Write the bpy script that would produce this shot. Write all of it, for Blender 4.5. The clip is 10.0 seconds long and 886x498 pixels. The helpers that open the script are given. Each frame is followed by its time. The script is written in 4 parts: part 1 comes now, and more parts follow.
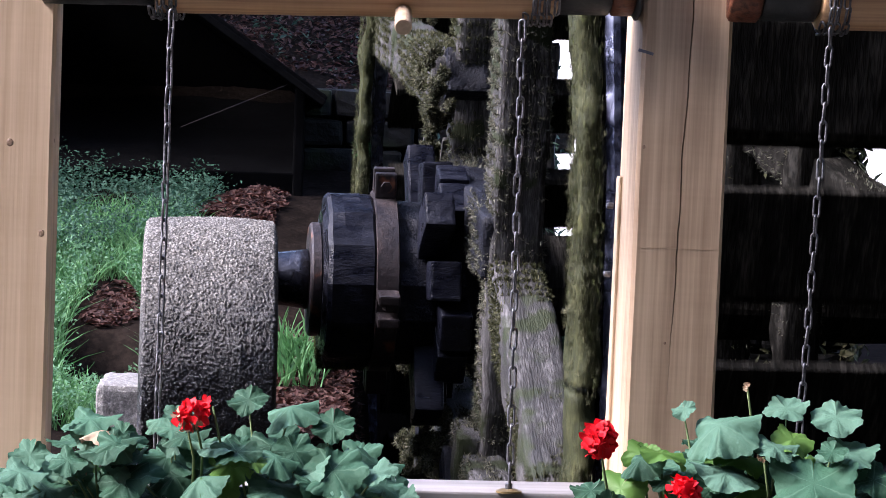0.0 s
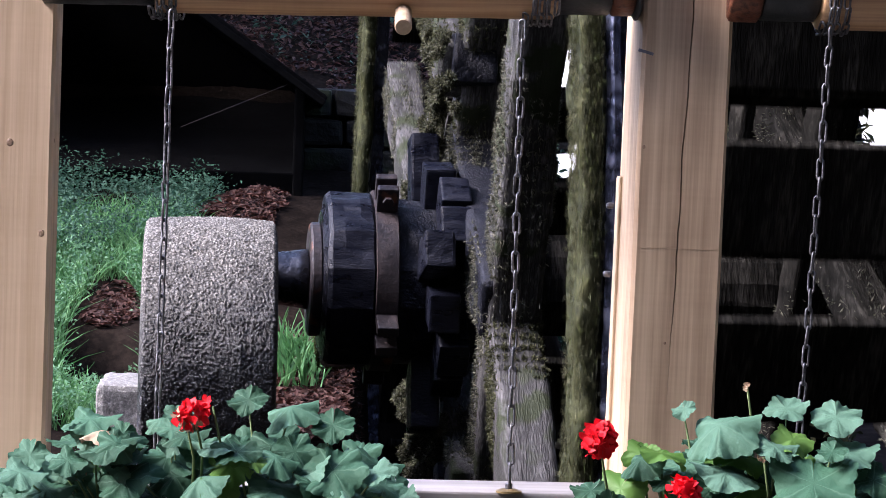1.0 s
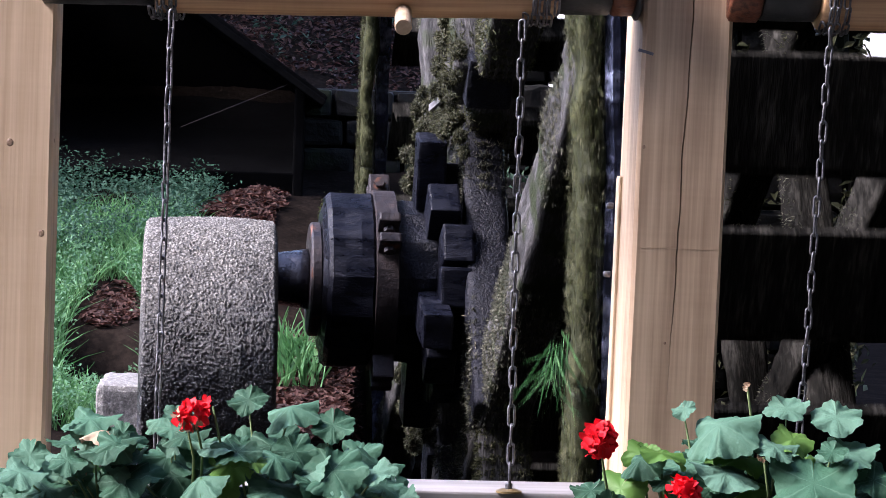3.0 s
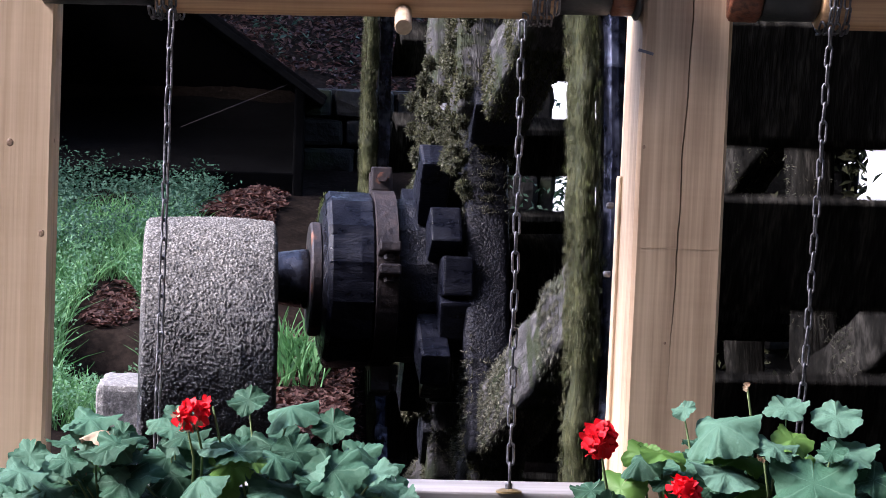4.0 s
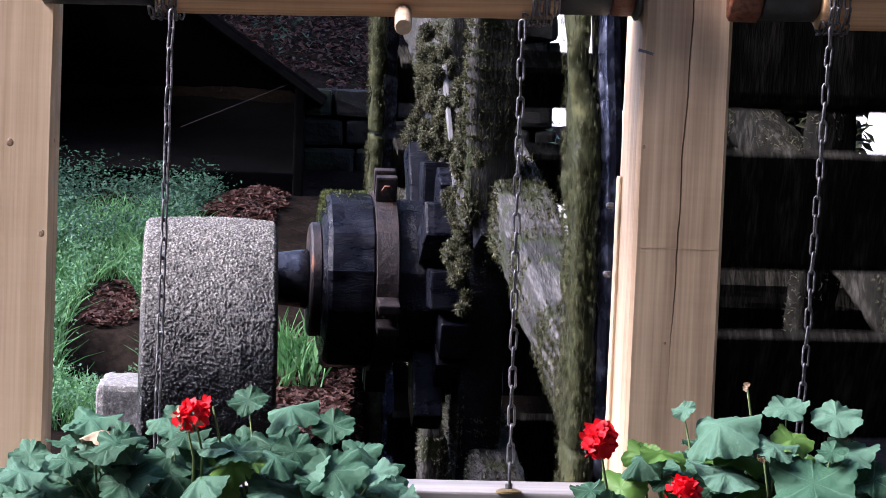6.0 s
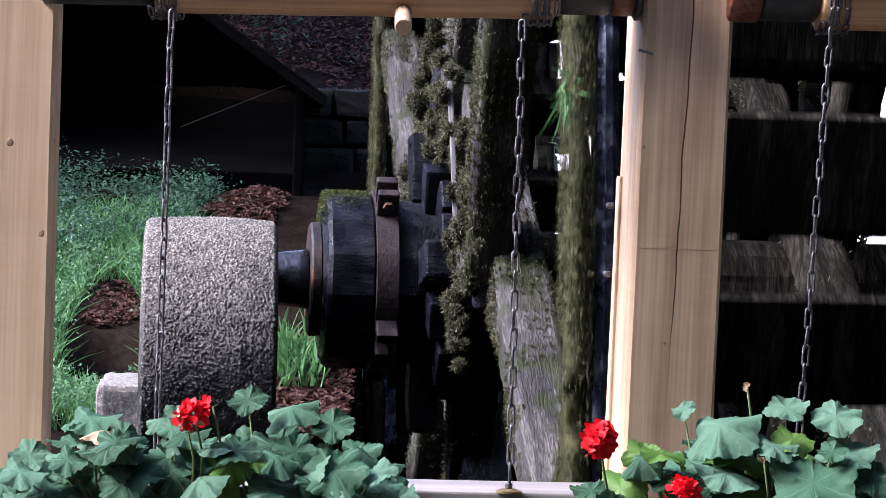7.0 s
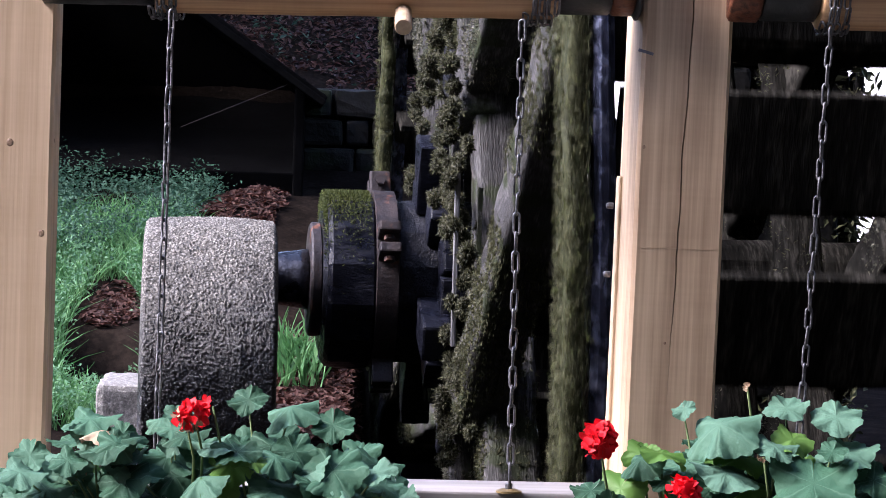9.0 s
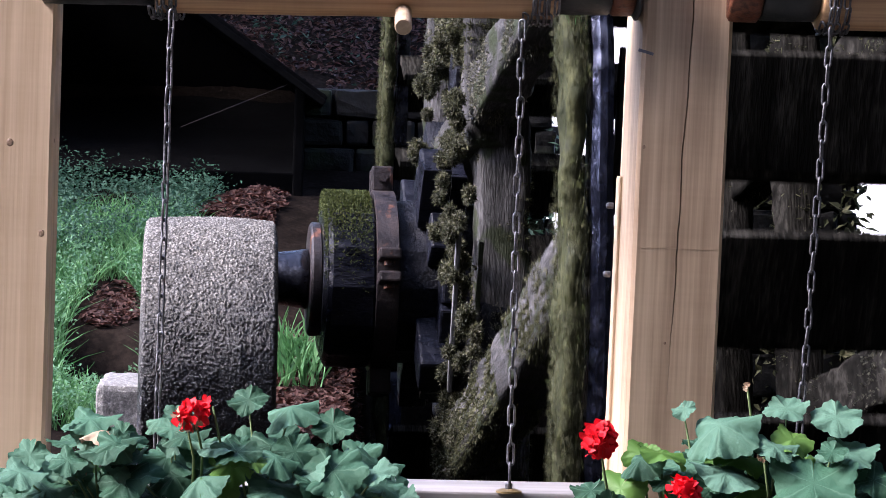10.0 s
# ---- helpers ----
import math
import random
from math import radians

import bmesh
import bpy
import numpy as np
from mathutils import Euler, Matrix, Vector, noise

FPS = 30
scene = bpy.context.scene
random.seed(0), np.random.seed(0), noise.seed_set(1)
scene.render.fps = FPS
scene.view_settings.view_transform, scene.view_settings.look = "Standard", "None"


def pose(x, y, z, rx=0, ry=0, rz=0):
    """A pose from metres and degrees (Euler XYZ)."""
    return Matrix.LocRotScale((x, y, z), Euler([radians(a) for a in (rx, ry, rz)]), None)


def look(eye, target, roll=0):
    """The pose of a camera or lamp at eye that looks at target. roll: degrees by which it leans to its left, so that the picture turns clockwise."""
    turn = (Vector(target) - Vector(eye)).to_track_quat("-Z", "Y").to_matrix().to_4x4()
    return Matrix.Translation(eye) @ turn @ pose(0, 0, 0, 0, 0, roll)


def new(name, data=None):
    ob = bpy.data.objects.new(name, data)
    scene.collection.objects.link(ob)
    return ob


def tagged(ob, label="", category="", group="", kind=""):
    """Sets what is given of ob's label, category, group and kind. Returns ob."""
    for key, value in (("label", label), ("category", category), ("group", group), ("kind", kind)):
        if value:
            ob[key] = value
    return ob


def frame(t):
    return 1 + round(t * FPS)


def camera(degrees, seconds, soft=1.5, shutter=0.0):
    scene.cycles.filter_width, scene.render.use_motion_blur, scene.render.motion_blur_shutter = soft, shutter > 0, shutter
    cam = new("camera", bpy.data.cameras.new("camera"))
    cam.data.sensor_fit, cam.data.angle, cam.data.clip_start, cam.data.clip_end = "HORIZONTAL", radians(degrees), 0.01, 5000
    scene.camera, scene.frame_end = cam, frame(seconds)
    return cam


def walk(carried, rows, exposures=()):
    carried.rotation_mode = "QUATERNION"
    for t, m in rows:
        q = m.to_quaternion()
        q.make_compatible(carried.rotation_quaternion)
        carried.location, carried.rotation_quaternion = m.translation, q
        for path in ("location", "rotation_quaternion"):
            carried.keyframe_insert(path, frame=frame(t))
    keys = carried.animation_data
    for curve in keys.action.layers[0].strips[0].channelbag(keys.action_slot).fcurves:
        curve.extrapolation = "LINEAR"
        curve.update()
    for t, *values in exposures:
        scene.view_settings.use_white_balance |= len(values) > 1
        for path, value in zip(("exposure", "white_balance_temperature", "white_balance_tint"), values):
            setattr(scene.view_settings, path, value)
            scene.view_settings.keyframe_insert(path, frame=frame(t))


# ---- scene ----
cam = camera(18.28, 10.0, soft=0.5, shutter=0.5)
EYE = look((0, 0, 1.6), (0, 10, 1.6 - 10 * math.tan(radians(2.0))), 1.8)
walk(cam, [(0.0, EYE), (10.0, EYE)], exposures=[(0.0, 3.14, 6170, 25), (10.0, 3.14, 6170, 25)])

# ---- light ----
world = bpy.data.worlds.new("world")
scene.world = world
world.use_nodes = True
wn = world.node_tree
sky = wn.nodes.new("ShaderNodeTexSky")
sky.sky_type, sky.sun_disc = "NISHITA", False
sky.sun_elevation, sky.sun_rotation = radians(43), radians(260)
sky.air_density, sky.dust_density, sky.ozone_density = 1.0, 1.5, 1.5
wn.nodes["Background"].inputs["Strength"].default_value = 0.115
wn.links.new(sky.outputs["Color"], wn.nodes["Background"].inputs["Color"])
sun = new("sun", bpy.data.lights.new("sun", "SUN"))
sun.data.energy, sun.data.angle, sun.data.color = 1.45, radians(26), (1.0, 0.97, 0.93)
sun.matrix_world = look((-6.9, -1.2, 6.5), (0, 0, 0))


# ---- materials ----
def material(name, colours, scale=8.0, rough=0.8, bump=0.3, stretch=(1, 1, 1), metal=0.0, fine=60.0, rough_to=None, spots=None, spec=0.5):
    """Colours mixed by two scales of noise in object space, with relief from both."""
    m = bpy.data.materials.new(name)
    m.use_nodes = True
    n, l = m.node_tree.nodes, m.node_tree.links
    b = n["Principled BSDF"]
    tc, mp = n.new("ShaderNodeTexCoord"), n.new("ShaderNodeMapping")
    oi = n.new("ShaderNodeObjectInfo")
    add = n.new("ShaderNodeVectorMath")
    mul = n.new("ShaderNodeMath")
    mul.operation = "MULTIPLY"
    mul.inputs[1].default_value = 37.0
    l.new(oi.outputs["Random"], mul.inputs[0])
    l.new(tc.outputs["Object"], add.inputs[0])
    l.new(mul.outputs[0], add.inputs[1])
    mp.inputs["Scale"].default_value = stretch
    l.new(add.outputs[0], mp.inputs["Vector"])
    a, f = n.new("ShaderNodeTexNoise"), n.new("ShaderNodeTexNoise")
    for t, s, d in ((a, scale, 6), (f, fine, 4)):
        t.inputs["Scale"].default_value, t.inputs["Detail"].default_value, t.inputs["Roughness"].default_value = s, d, 0.62
        l.new(mp.outputs[0], t.inputs["Vector"])
    mix = n.new("ShaderNodeMath")
    mix.operation = "MULTIPLY_ADD"
    mix.inputs[1].default_value, mix.inputs[2].default_value = 0.45, 0.0
    l.new(f.outputs["Fac"], mix.inputs[0])
    ad = n.new("ShaderNodeMath")
    ad.operation = "MULTIPLY_ADD"
    ad.inputs[1].default_value = 0.55
    l.new(a.outputs["Fac"], ad.inputs[0])
    l.new(mix.outputs[0], ad.inputs[2])
    r = n.new("ShaderNodeValToRGB")
    l.new(ad.outputs[0], r.inputs[0])
    el = r.color_ramp.elements
    while len(el) < len(colours):
        el.new(0.5)
    for i, c in enumerate(colours):
        el[i].position = 0.34 + 0.32 * i / max(1, len(colours) - 1)
        el[i].color = (*c, 1)
    col = r.outputs["Color"]
    if spots:
        # (colour, scale, threshold): patches with a shape of their own
        sn = n.new("ShaderNodeTexNoise")
        sn.inputs["Scale"].default_value, sn.inputs["Detail"].default_value = spots[1], 5
        l.new(add.outputs[0], sn.inputs["Vector"])
        sr = n.new("ShaderNodeValToRGB")
        sr.color_ramp.elements[0].position, sr.color_ramp.elements[1].position = spots[2], spots[2] + 0.08
        l.new(sn.outputs["Fac"], sr.inputs[0])
        mx = n.new("ShaderNodeMix")
        mx.data_type = "RGBA"
        l.new(sr.outputs["Color"], mx.inputs["Factor"])
        l.new(col, mx.inputs["A"])
        mx.inputs["B"].default_value = (*spots[0], 1)
        col = mx.outputs["Result"]
    l.new(col, b.inputs["Base Color"])
    if rough_to is None:
        b.inputs["Roughness"].default_value = rough
    else:
        mr = n.new("ShaderNodeMapRange")
        mr.inputs["From Min"].default_value, mr.inputs["From Max"].default_value = 0.35, 0.65
        mr.inputs["To Min"].default_value, mr.inputs["To Max"].default_value = rough, rough_to
        l.new(a.outputs["Fac"], mr.inputs["Value"])
        l.new(mr.outputs[0], b.inputs["Roughness"])
    b.inputs["Metallic"].default_value = metal
    b.inputs["Specular IOR Level"].default_value = spec
    bp = n.new("ShaderNodeBump")
    bp.inputs["Strength"].default_value, bp.inputs["Distance"].default_value = bump, 0.01
    l.new(ad.outputs[0], bp.inputs["Height"])
    l.new(bp.outputs[0], b.inputs["Normal"])
    return m


def foliage(name, colours, rough=0.55, fine=20.0, through_light=0.25, mottle=0.4):
    """Leaf colours that change from island to island, with some light passing through."""
    m = bpy.data.materials.new(name)
    m.use_nodes = True
    n, l = m.node_tree.nodes, m.node_tree.links
    b = n["Principled BSDF"]
    g, oi, tx = n.new("ShaderNodeNewGeometry"), n.new("ShaderNodeObjectInfo"), n.new("ShaderNodeTexNoise")
    tc = n.new("ShaderNodeTexCoord")
    l.new(tc.outputs["Object"], tx.inputs["Vector"])
    tx.inputs["Scale"].default_value, tx.inputs["Detail"].default_value = fine, 4
    s1, s2 = n.new("ShaderNodeMath"), n.new("ShaderNodeMath")
    s1.operation, s2.operation = "ADD", "MULTIPLY_ADD"
    l.new(g.outputs["Random Per Island"], s1.inputs[0])
    l.new(oi.outputs["Random"], s1.inputs[1])
    s3 = n.new("ShaderNodeMath")
    s3.operation = "FRACT"
    l.new(s1.outputs[0], s3.inputs[0])
    l.new(s3.outputs[0], s2.inputs[0])
    s2.inputs[1].default_value = 1.0 - mottle
    s4 = n.new("ShaderNodeMath")
    s4.operation = "MULTIPLY"
    s4.inputs[1].default_value = mottle
    l.new(tx.outputs["Fac"], s4.inputs[0])
    l.new(s4.outputs[0], s2.inputs[2])
    r = n.new("ShaderNodeValToRGB")
    el = r.color_ramp.elements
    while len(el) < len(colours):
        el.new(0.5)
    for i, c in enumerate(colours):
        el[i].position = 0.1 + 0.8 * i / max(1, len(colours) - 1)
        el[i].color = (*c, 1)
    l.new(s2.outputs[0], r.inputs[0])
    l.new(r.outputs["Color"], b.inputs["Base Color"])
    b.inputs["Roughness"].default_value, b.inputs["Specular IOR Level"].default_value = rough, 0.2
    tr, ms = n.new("ShaderNodeBsdfTranslucent"), n.new("ShaderNodeMixShader")
    l.new(r.outputs["Color"], tr.inputs["Color"])
    ms.inputs[0].default_value = through_light
    l.new(b.outputs[0], ms.inputs[1])
    l.new(tr.outputs[0], ms.inputs[2])
    l.new(ms.outputs[0], n["Material Output"].inputs["Surface"])
    return m


def timber(name, light, dark, axis=2, scale=1.0, bump=0.25, rough=0.7):
    """Sawn softwood: long grain streaks, growth-ring tone and fine cross saw marks."""
    m = bpy.data.materials.new(name)
    m.use_nodes = True
    n, l = m.node_tree.nodes, m.node_tree.links
    b = n["Principled BSDF"]
    tc = n.new("ShaderNodeTexCoord")

    def streak(sx, detail, along):
        mp, t = n.new("ShaderNodeMapping"), n.new("ShaderNodeTexNoise")
        s = [sx, sx, sx]
        s[axis] = along
        mp.inputs["Scale"].default_value = s
        l.new(tc.outputs["Object"], mp.inputs["Vector"])
        l.new(mp.outputs[0], t.inputs["Vector"])
        t.inputs["Scale"].default_value, t.inputs["Detail"].default_value = 1.0, detail
        return t

    broad, grain, saw = streak(22 * scale, 5, 0.9), streak(190 * scale, 5, 3.0), streak(5.0, 5, 150)
    blot = streak(7, 4, 5)

    def math_(op, x, y, z=None):
        q = n.new("ShaderNodeMath")
        q.operation = op
        for i, v in enumerate((x, y, z)):
            if v is None:
                continue
            if isinstance(v, float):
                q.inputs[i].default_value = v
            else:
                l.new(v, q.inputs[i])
        return q.outputs[0]

    v = math_("MULTIPLY", broad.outputs["Fac"], 0.56)
    v = math_("MULTIPLY_ADD", grain.outputs["Fac"], 0.24, v)
    v = math_("MULTIPLY_ADD", saw.outputs["Fac"], 0.035, v)
    v = math_("MULTIPLY_ADD", blot.outputs["Fac"], 0.2, v)
    r = n.new("ShaderNodeValToRGB")
    r.color_ramp.elements[0].position, r.color_ramp.elements[1].position = 0.36, 0.62
    r.color_ramp.elements[0].color, r.color_ramp.elements[1].color = (*dark, 1), (*light, 1)
    l.new(v, r.inputs[0])
    l.new(r.outputs["Color"], b.inputs["Base Color"])
    b.inputs["Roughness"].default_value = rough
    bp = n.new("ShaderNodeBump")
    bp.inputs["Strength"].default_value, bp.inputs["Distance"].default_value = bump, 0.004
    l.new(v, bp.inputs["Height"])
    l.new(bp.outputs[0], b.inputs["Normal"])
    return m


POST_WOOD = timber("pale_post_wood", (0.74, 0.56, 0.365), (0.43, 0.29, 0.165))
BROWN_POST = timber("brown_post_wood", (0.68, 0.505, 0.325), (0.24, 0.15, 0.085))
PEELED = timber("peeled_log", (0.60, 0.38, 0.20), (0.20, 0.085, 0.035), axis=0, bump=0.3, rough=0.5)
RAIL_WOOD = timber("weathered_rail", (0.32, 0.30, 0.28), (0.18, 0.165, 0.15), axis=0)
END_GRAIN = material("end_grain", [(0.34, 0.24, 0.15), (0.5, 0.37, 0.24)], 60, 0.8, 0.2)
# both hub woods carry the sky's blue sheen in their base colour
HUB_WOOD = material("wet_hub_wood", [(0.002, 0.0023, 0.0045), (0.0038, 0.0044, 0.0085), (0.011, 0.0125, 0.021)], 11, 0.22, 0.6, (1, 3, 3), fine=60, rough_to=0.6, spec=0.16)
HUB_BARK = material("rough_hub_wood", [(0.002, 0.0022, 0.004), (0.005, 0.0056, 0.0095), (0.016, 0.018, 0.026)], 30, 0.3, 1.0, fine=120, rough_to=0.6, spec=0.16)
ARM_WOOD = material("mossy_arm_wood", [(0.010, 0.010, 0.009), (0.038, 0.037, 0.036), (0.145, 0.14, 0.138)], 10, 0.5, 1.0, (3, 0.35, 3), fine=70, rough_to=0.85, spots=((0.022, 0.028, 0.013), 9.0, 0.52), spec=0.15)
RIM_WOOD = material("mossy_rim_wood", [(0.010, 0.011, 0.006), (0.030, 0.034, 0.014), (0.075, 0.076, 0.034)], 14, 0.5, 1.0, fine=80, rough_to=0.9, spec=0.12)
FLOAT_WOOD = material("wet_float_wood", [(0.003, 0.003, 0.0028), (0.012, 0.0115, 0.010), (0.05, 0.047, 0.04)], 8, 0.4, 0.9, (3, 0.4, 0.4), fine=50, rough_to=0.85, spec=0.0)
IRON = material("rusty_iron", [(0.007, 0.0055, 0.007), (0.017, 0.0125, 0.0135), (0.040, 0.026, 0.025)], 14, 0.4, 0.5, metal=0.35, fine=90, rough_to=0.75, spots=((0.16, 0.06, 0.03), 12.0, 0.62))
DARK_IRON = material("wet_dark_iron", [(0.006, 0.0065, 0.009), (0.014, 0.015, 0.022), (0.035, 0.038, 0.05)], 12, 0.12, 0.7, metal=0.5, fine=60, rough_to=0.45)
# the ramp's pale blue end paints wet glints onto the hoop
HOOP_IRON = material("wet_hoop_iron", [(0.008, 0.010, 0.018), (0.028, 0.033, 0.058), (0.20, 0.22, 0.30)], 12, 0.10, 1.0, metal=0.7, fine=40, rough_to=0.4)
PALE_WOOD = material("pale_bare_wood", [(0.05, 0.05, 0.05), (0.12, 0.12, 0.125), (0.26, 0.26, 0.26)], 14, 0.6, 0.7, (1, 1, 0.15), fine=80, spec=0.1)
CHAIN_IRON = material("chain_iron", [(0.05, 0.05, 0.055), (0.13, 0.13, 0.14), (0.27, 0.27, 0.28)], 60, 0.3, 0.3, metal=0.8, fine=200, rough_to=0.6)
BLACK_PAINT = material("black_paint", [(0.012, 0.014, 0.014), (0.03, 0.032, 0.032)], 20, 0.4, 0.3, rough_to=0.7)
RUST_RING = material("copper_rust", [(0.07, 0.025, 0.015), (0.20, 0.07, 0.035), (0.05, 0.02, 0.015)], 30, 0.45, 0.4, metal=0.3)
GRANITE = material("granite", [(0.05, 0.05, 0.05), (0.17, 0.163, 0.152), (0.40, 0.385, 0.355)], 60, 0.75, 1.0, fine=230, spots=((0.10, 0.105, 0.10), 5.0, 0.62))

def wet_shaded_stone(m, level, slope):
    """Paints wet and underside shade into a stone's lower part: darker and glossier below a ragged line."""
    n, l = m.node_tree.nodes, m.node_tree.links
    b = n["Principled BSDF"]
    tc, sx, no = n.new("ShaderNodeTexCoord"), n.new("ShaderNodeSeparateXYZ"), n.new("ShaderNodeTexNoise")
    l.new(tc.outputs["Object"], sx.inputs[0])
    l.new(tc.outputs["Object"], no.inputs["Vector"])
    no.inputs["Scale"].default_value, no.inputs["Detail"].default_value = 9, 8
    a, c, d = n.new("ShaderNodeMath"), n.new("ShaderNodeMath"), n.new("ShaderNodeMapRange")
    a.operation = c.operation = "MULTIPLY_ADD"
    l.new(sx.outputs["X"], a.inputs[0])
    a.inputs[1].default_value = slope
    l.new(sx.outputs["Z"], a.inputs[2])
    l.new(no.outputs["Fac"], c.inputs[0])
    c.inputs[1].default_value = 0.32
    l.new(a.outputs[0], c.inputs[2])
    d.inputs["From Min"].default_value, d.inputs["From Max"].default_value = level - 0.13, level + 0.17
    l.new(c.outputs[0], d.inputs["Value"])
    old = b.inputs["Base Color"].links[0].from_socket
    # the pits between the pebbles are coloured darker
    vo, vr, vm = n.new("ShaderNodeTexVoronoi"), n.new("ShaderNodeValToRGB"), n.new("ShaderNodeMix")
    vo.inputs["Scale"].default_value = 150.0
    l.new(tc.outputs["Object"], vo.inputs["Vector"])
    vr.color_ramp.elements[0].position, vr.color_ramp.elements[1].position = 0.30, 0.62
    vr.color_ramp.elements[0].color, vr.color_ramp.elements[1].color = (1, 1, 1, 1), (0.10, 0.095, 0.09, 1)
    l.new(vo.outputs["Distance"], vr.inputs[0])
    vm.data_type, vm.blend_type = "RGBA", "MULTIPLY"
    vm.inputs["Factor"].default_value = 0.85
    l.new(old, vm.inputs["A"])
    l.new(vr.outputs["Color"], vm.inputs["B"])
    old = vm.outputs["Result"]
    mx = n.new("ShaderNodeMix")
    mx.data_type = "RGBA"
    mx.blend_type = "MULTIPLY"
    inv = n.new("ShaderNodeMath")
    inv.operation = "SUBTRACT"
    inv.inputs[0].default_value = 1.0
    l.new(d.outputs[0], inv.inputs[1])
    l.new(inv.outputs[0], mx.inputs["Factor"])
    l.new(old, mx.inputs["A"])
    # wet tone and the round underside's shade, multiplied into the colour together
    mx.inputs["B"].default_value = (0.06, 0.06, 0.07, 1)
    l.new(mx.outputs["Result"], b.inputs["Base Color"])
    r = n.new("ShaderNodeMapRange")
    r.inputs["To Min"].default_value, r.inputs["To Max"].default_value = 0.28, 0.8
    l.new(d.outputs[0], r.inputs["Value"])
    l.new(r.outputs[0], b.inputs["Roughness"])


WET_SHADED_GRANITE = material("wet_shaded_granite", [(0.075, 0.071, 0.062), (0.215, 0.205, 0.185), (0.40, 0.385, 0.345)], 40, 0.75, 1.0, fine=260)
wet_shaded_stone(WET_SHADED_GRANITE, 0.33, -0.40)
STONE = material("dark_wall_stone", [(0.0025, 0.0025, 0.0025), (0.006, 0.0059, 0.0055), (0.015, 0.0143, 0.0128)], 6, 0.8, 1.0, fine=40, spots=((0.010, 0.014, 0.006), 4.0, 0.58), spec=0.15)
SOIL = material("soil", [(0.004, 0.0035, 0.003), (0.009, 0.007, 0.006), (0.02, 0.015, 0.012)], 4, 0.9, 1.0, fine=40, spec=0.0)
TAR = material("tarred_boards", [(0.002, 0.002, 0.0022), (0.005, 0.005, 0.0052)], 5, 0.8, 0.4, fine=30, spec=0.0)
WATER = material("dark_stream_water", [(0.006, 0.007, 0.006), (0.012, 0.012, 0.009)], 3, 0.06, 0.15, fine=20)
MOSS = foliage("moss_fronds", [(0.008, 0.009, 0.004), (0.028, 0.031, 0.013), (0.075, 0.078, 0.038), (0.17, 0.165, 0.10)], 0.8, 9.0)
GREY_MOSS = foliage("grey_moss_fronds", [(0.012, 0.013, 0.009), (0.05, 0.052, 0.036), (0.12, 0.12, 0.085), (0.26, 0.25, 0.19)], 0.8, 9.0)
BRIGHT_MOSS = foliage("bright_moss", [(0.014, 0.022, 0.006), (0.045, 0.06, 0.016), (0.11, 0.12, 0.04)], 0.8, 9.0)

def veined(m, pale, veins=6.0):
    """Adds pale veins that fan out from the leaf's foot, and a crinkled relief."""
    n, l = m.node_tree.nodes, m.node_tree.links
    b = n["Principled BSDF"]
    tc, sx, at = n.new("ShaderNodeTexCoord"), n.new("ShaderNodeSeparateXYZ"), n.new("ShaderNodeMath")
    l.new(tc.outputs["Object"], sx.inputs[0])
    at.operation = "ARCTAN2"
    l.new(sx.outputs["X"], at.inputs[0])
    l.new(sx.outputs["Y"], at.inputs[1])
    nz = n.new("ShaderNodeTexNoise")
    nz.inputs["Scale"].default_value, nz.inputs["Detail"].default_value = 9.0, 5
    l.new(tc.outputs["Object"], nz.inputs["Vector"])
    wob = n.new("ShaderNodeMath")
    wob.operation = "MULTIPLY_ADD"
    wob.inputs[1].default_value = 0.22
    l.new(nz.outputs["Fac"], wob.inputs[0])
    l.new(at.outputs[0], wob.inputs[2])
    last = wob.outputs[0]
    for op, v in (("MULTIPLY", veins), ("COSINE", 0), ("MAXIMUM", 0.0), ("POWER", 26.0)):
        q = n.new("ShaderNodeMath")
        q.operation = op
        l.new(last, q.inputs[0])
        q.inputs[1].default_value = v
        last = q.outputs[0]
    fac = n.new("ShaderNodeMath")
    fac.operation = "MULTIPLY"
    fac.inputs[1].default_value = 0.5
    l.new(last, fac.inputs[0])
    old = b.inputs["Base Color"].links[0].from_socket
    mx = n.new("ShaderNodeMix")
    mx.data_type = "RGBA"
    l.new(fac.outputs[0], mx.inputs["Factor"])
    l.new(old, mx.inputs["A"])
    mx.inputs["B"].default_value = (*pale, 1)
    l.new(mx.outputs["Result"], b.inputs["Base Color"])
    cr = n.new("ShaderNodeTexNoise")
    cr.inputs["Scale"].default_value, cr.inputs["Detail"].default_value = 7.0, 4
    l.new(tc.outputs["Object"], cr.inputs["Vector"])
    hh = n.new("ShaderNodeMath")
    hh.operation = "MULTIPLY_ADD"
    hh.inputs[1].default_value = -0.35
    l.new(last, hh.inputs[0])
    l.new(cr.outputs["Fac"], hh.inputs[2])
    bp = n.new("ShaderNodeBump")
    bp.inputs["Strength"].default_value, bp.inputs["Distance"].default_value = 0.18, 0.05
    l.new(hh.outputs[0], bp.inputs["Height"])
    l.new(bp.outputs[0], b.inputs["Normal"])


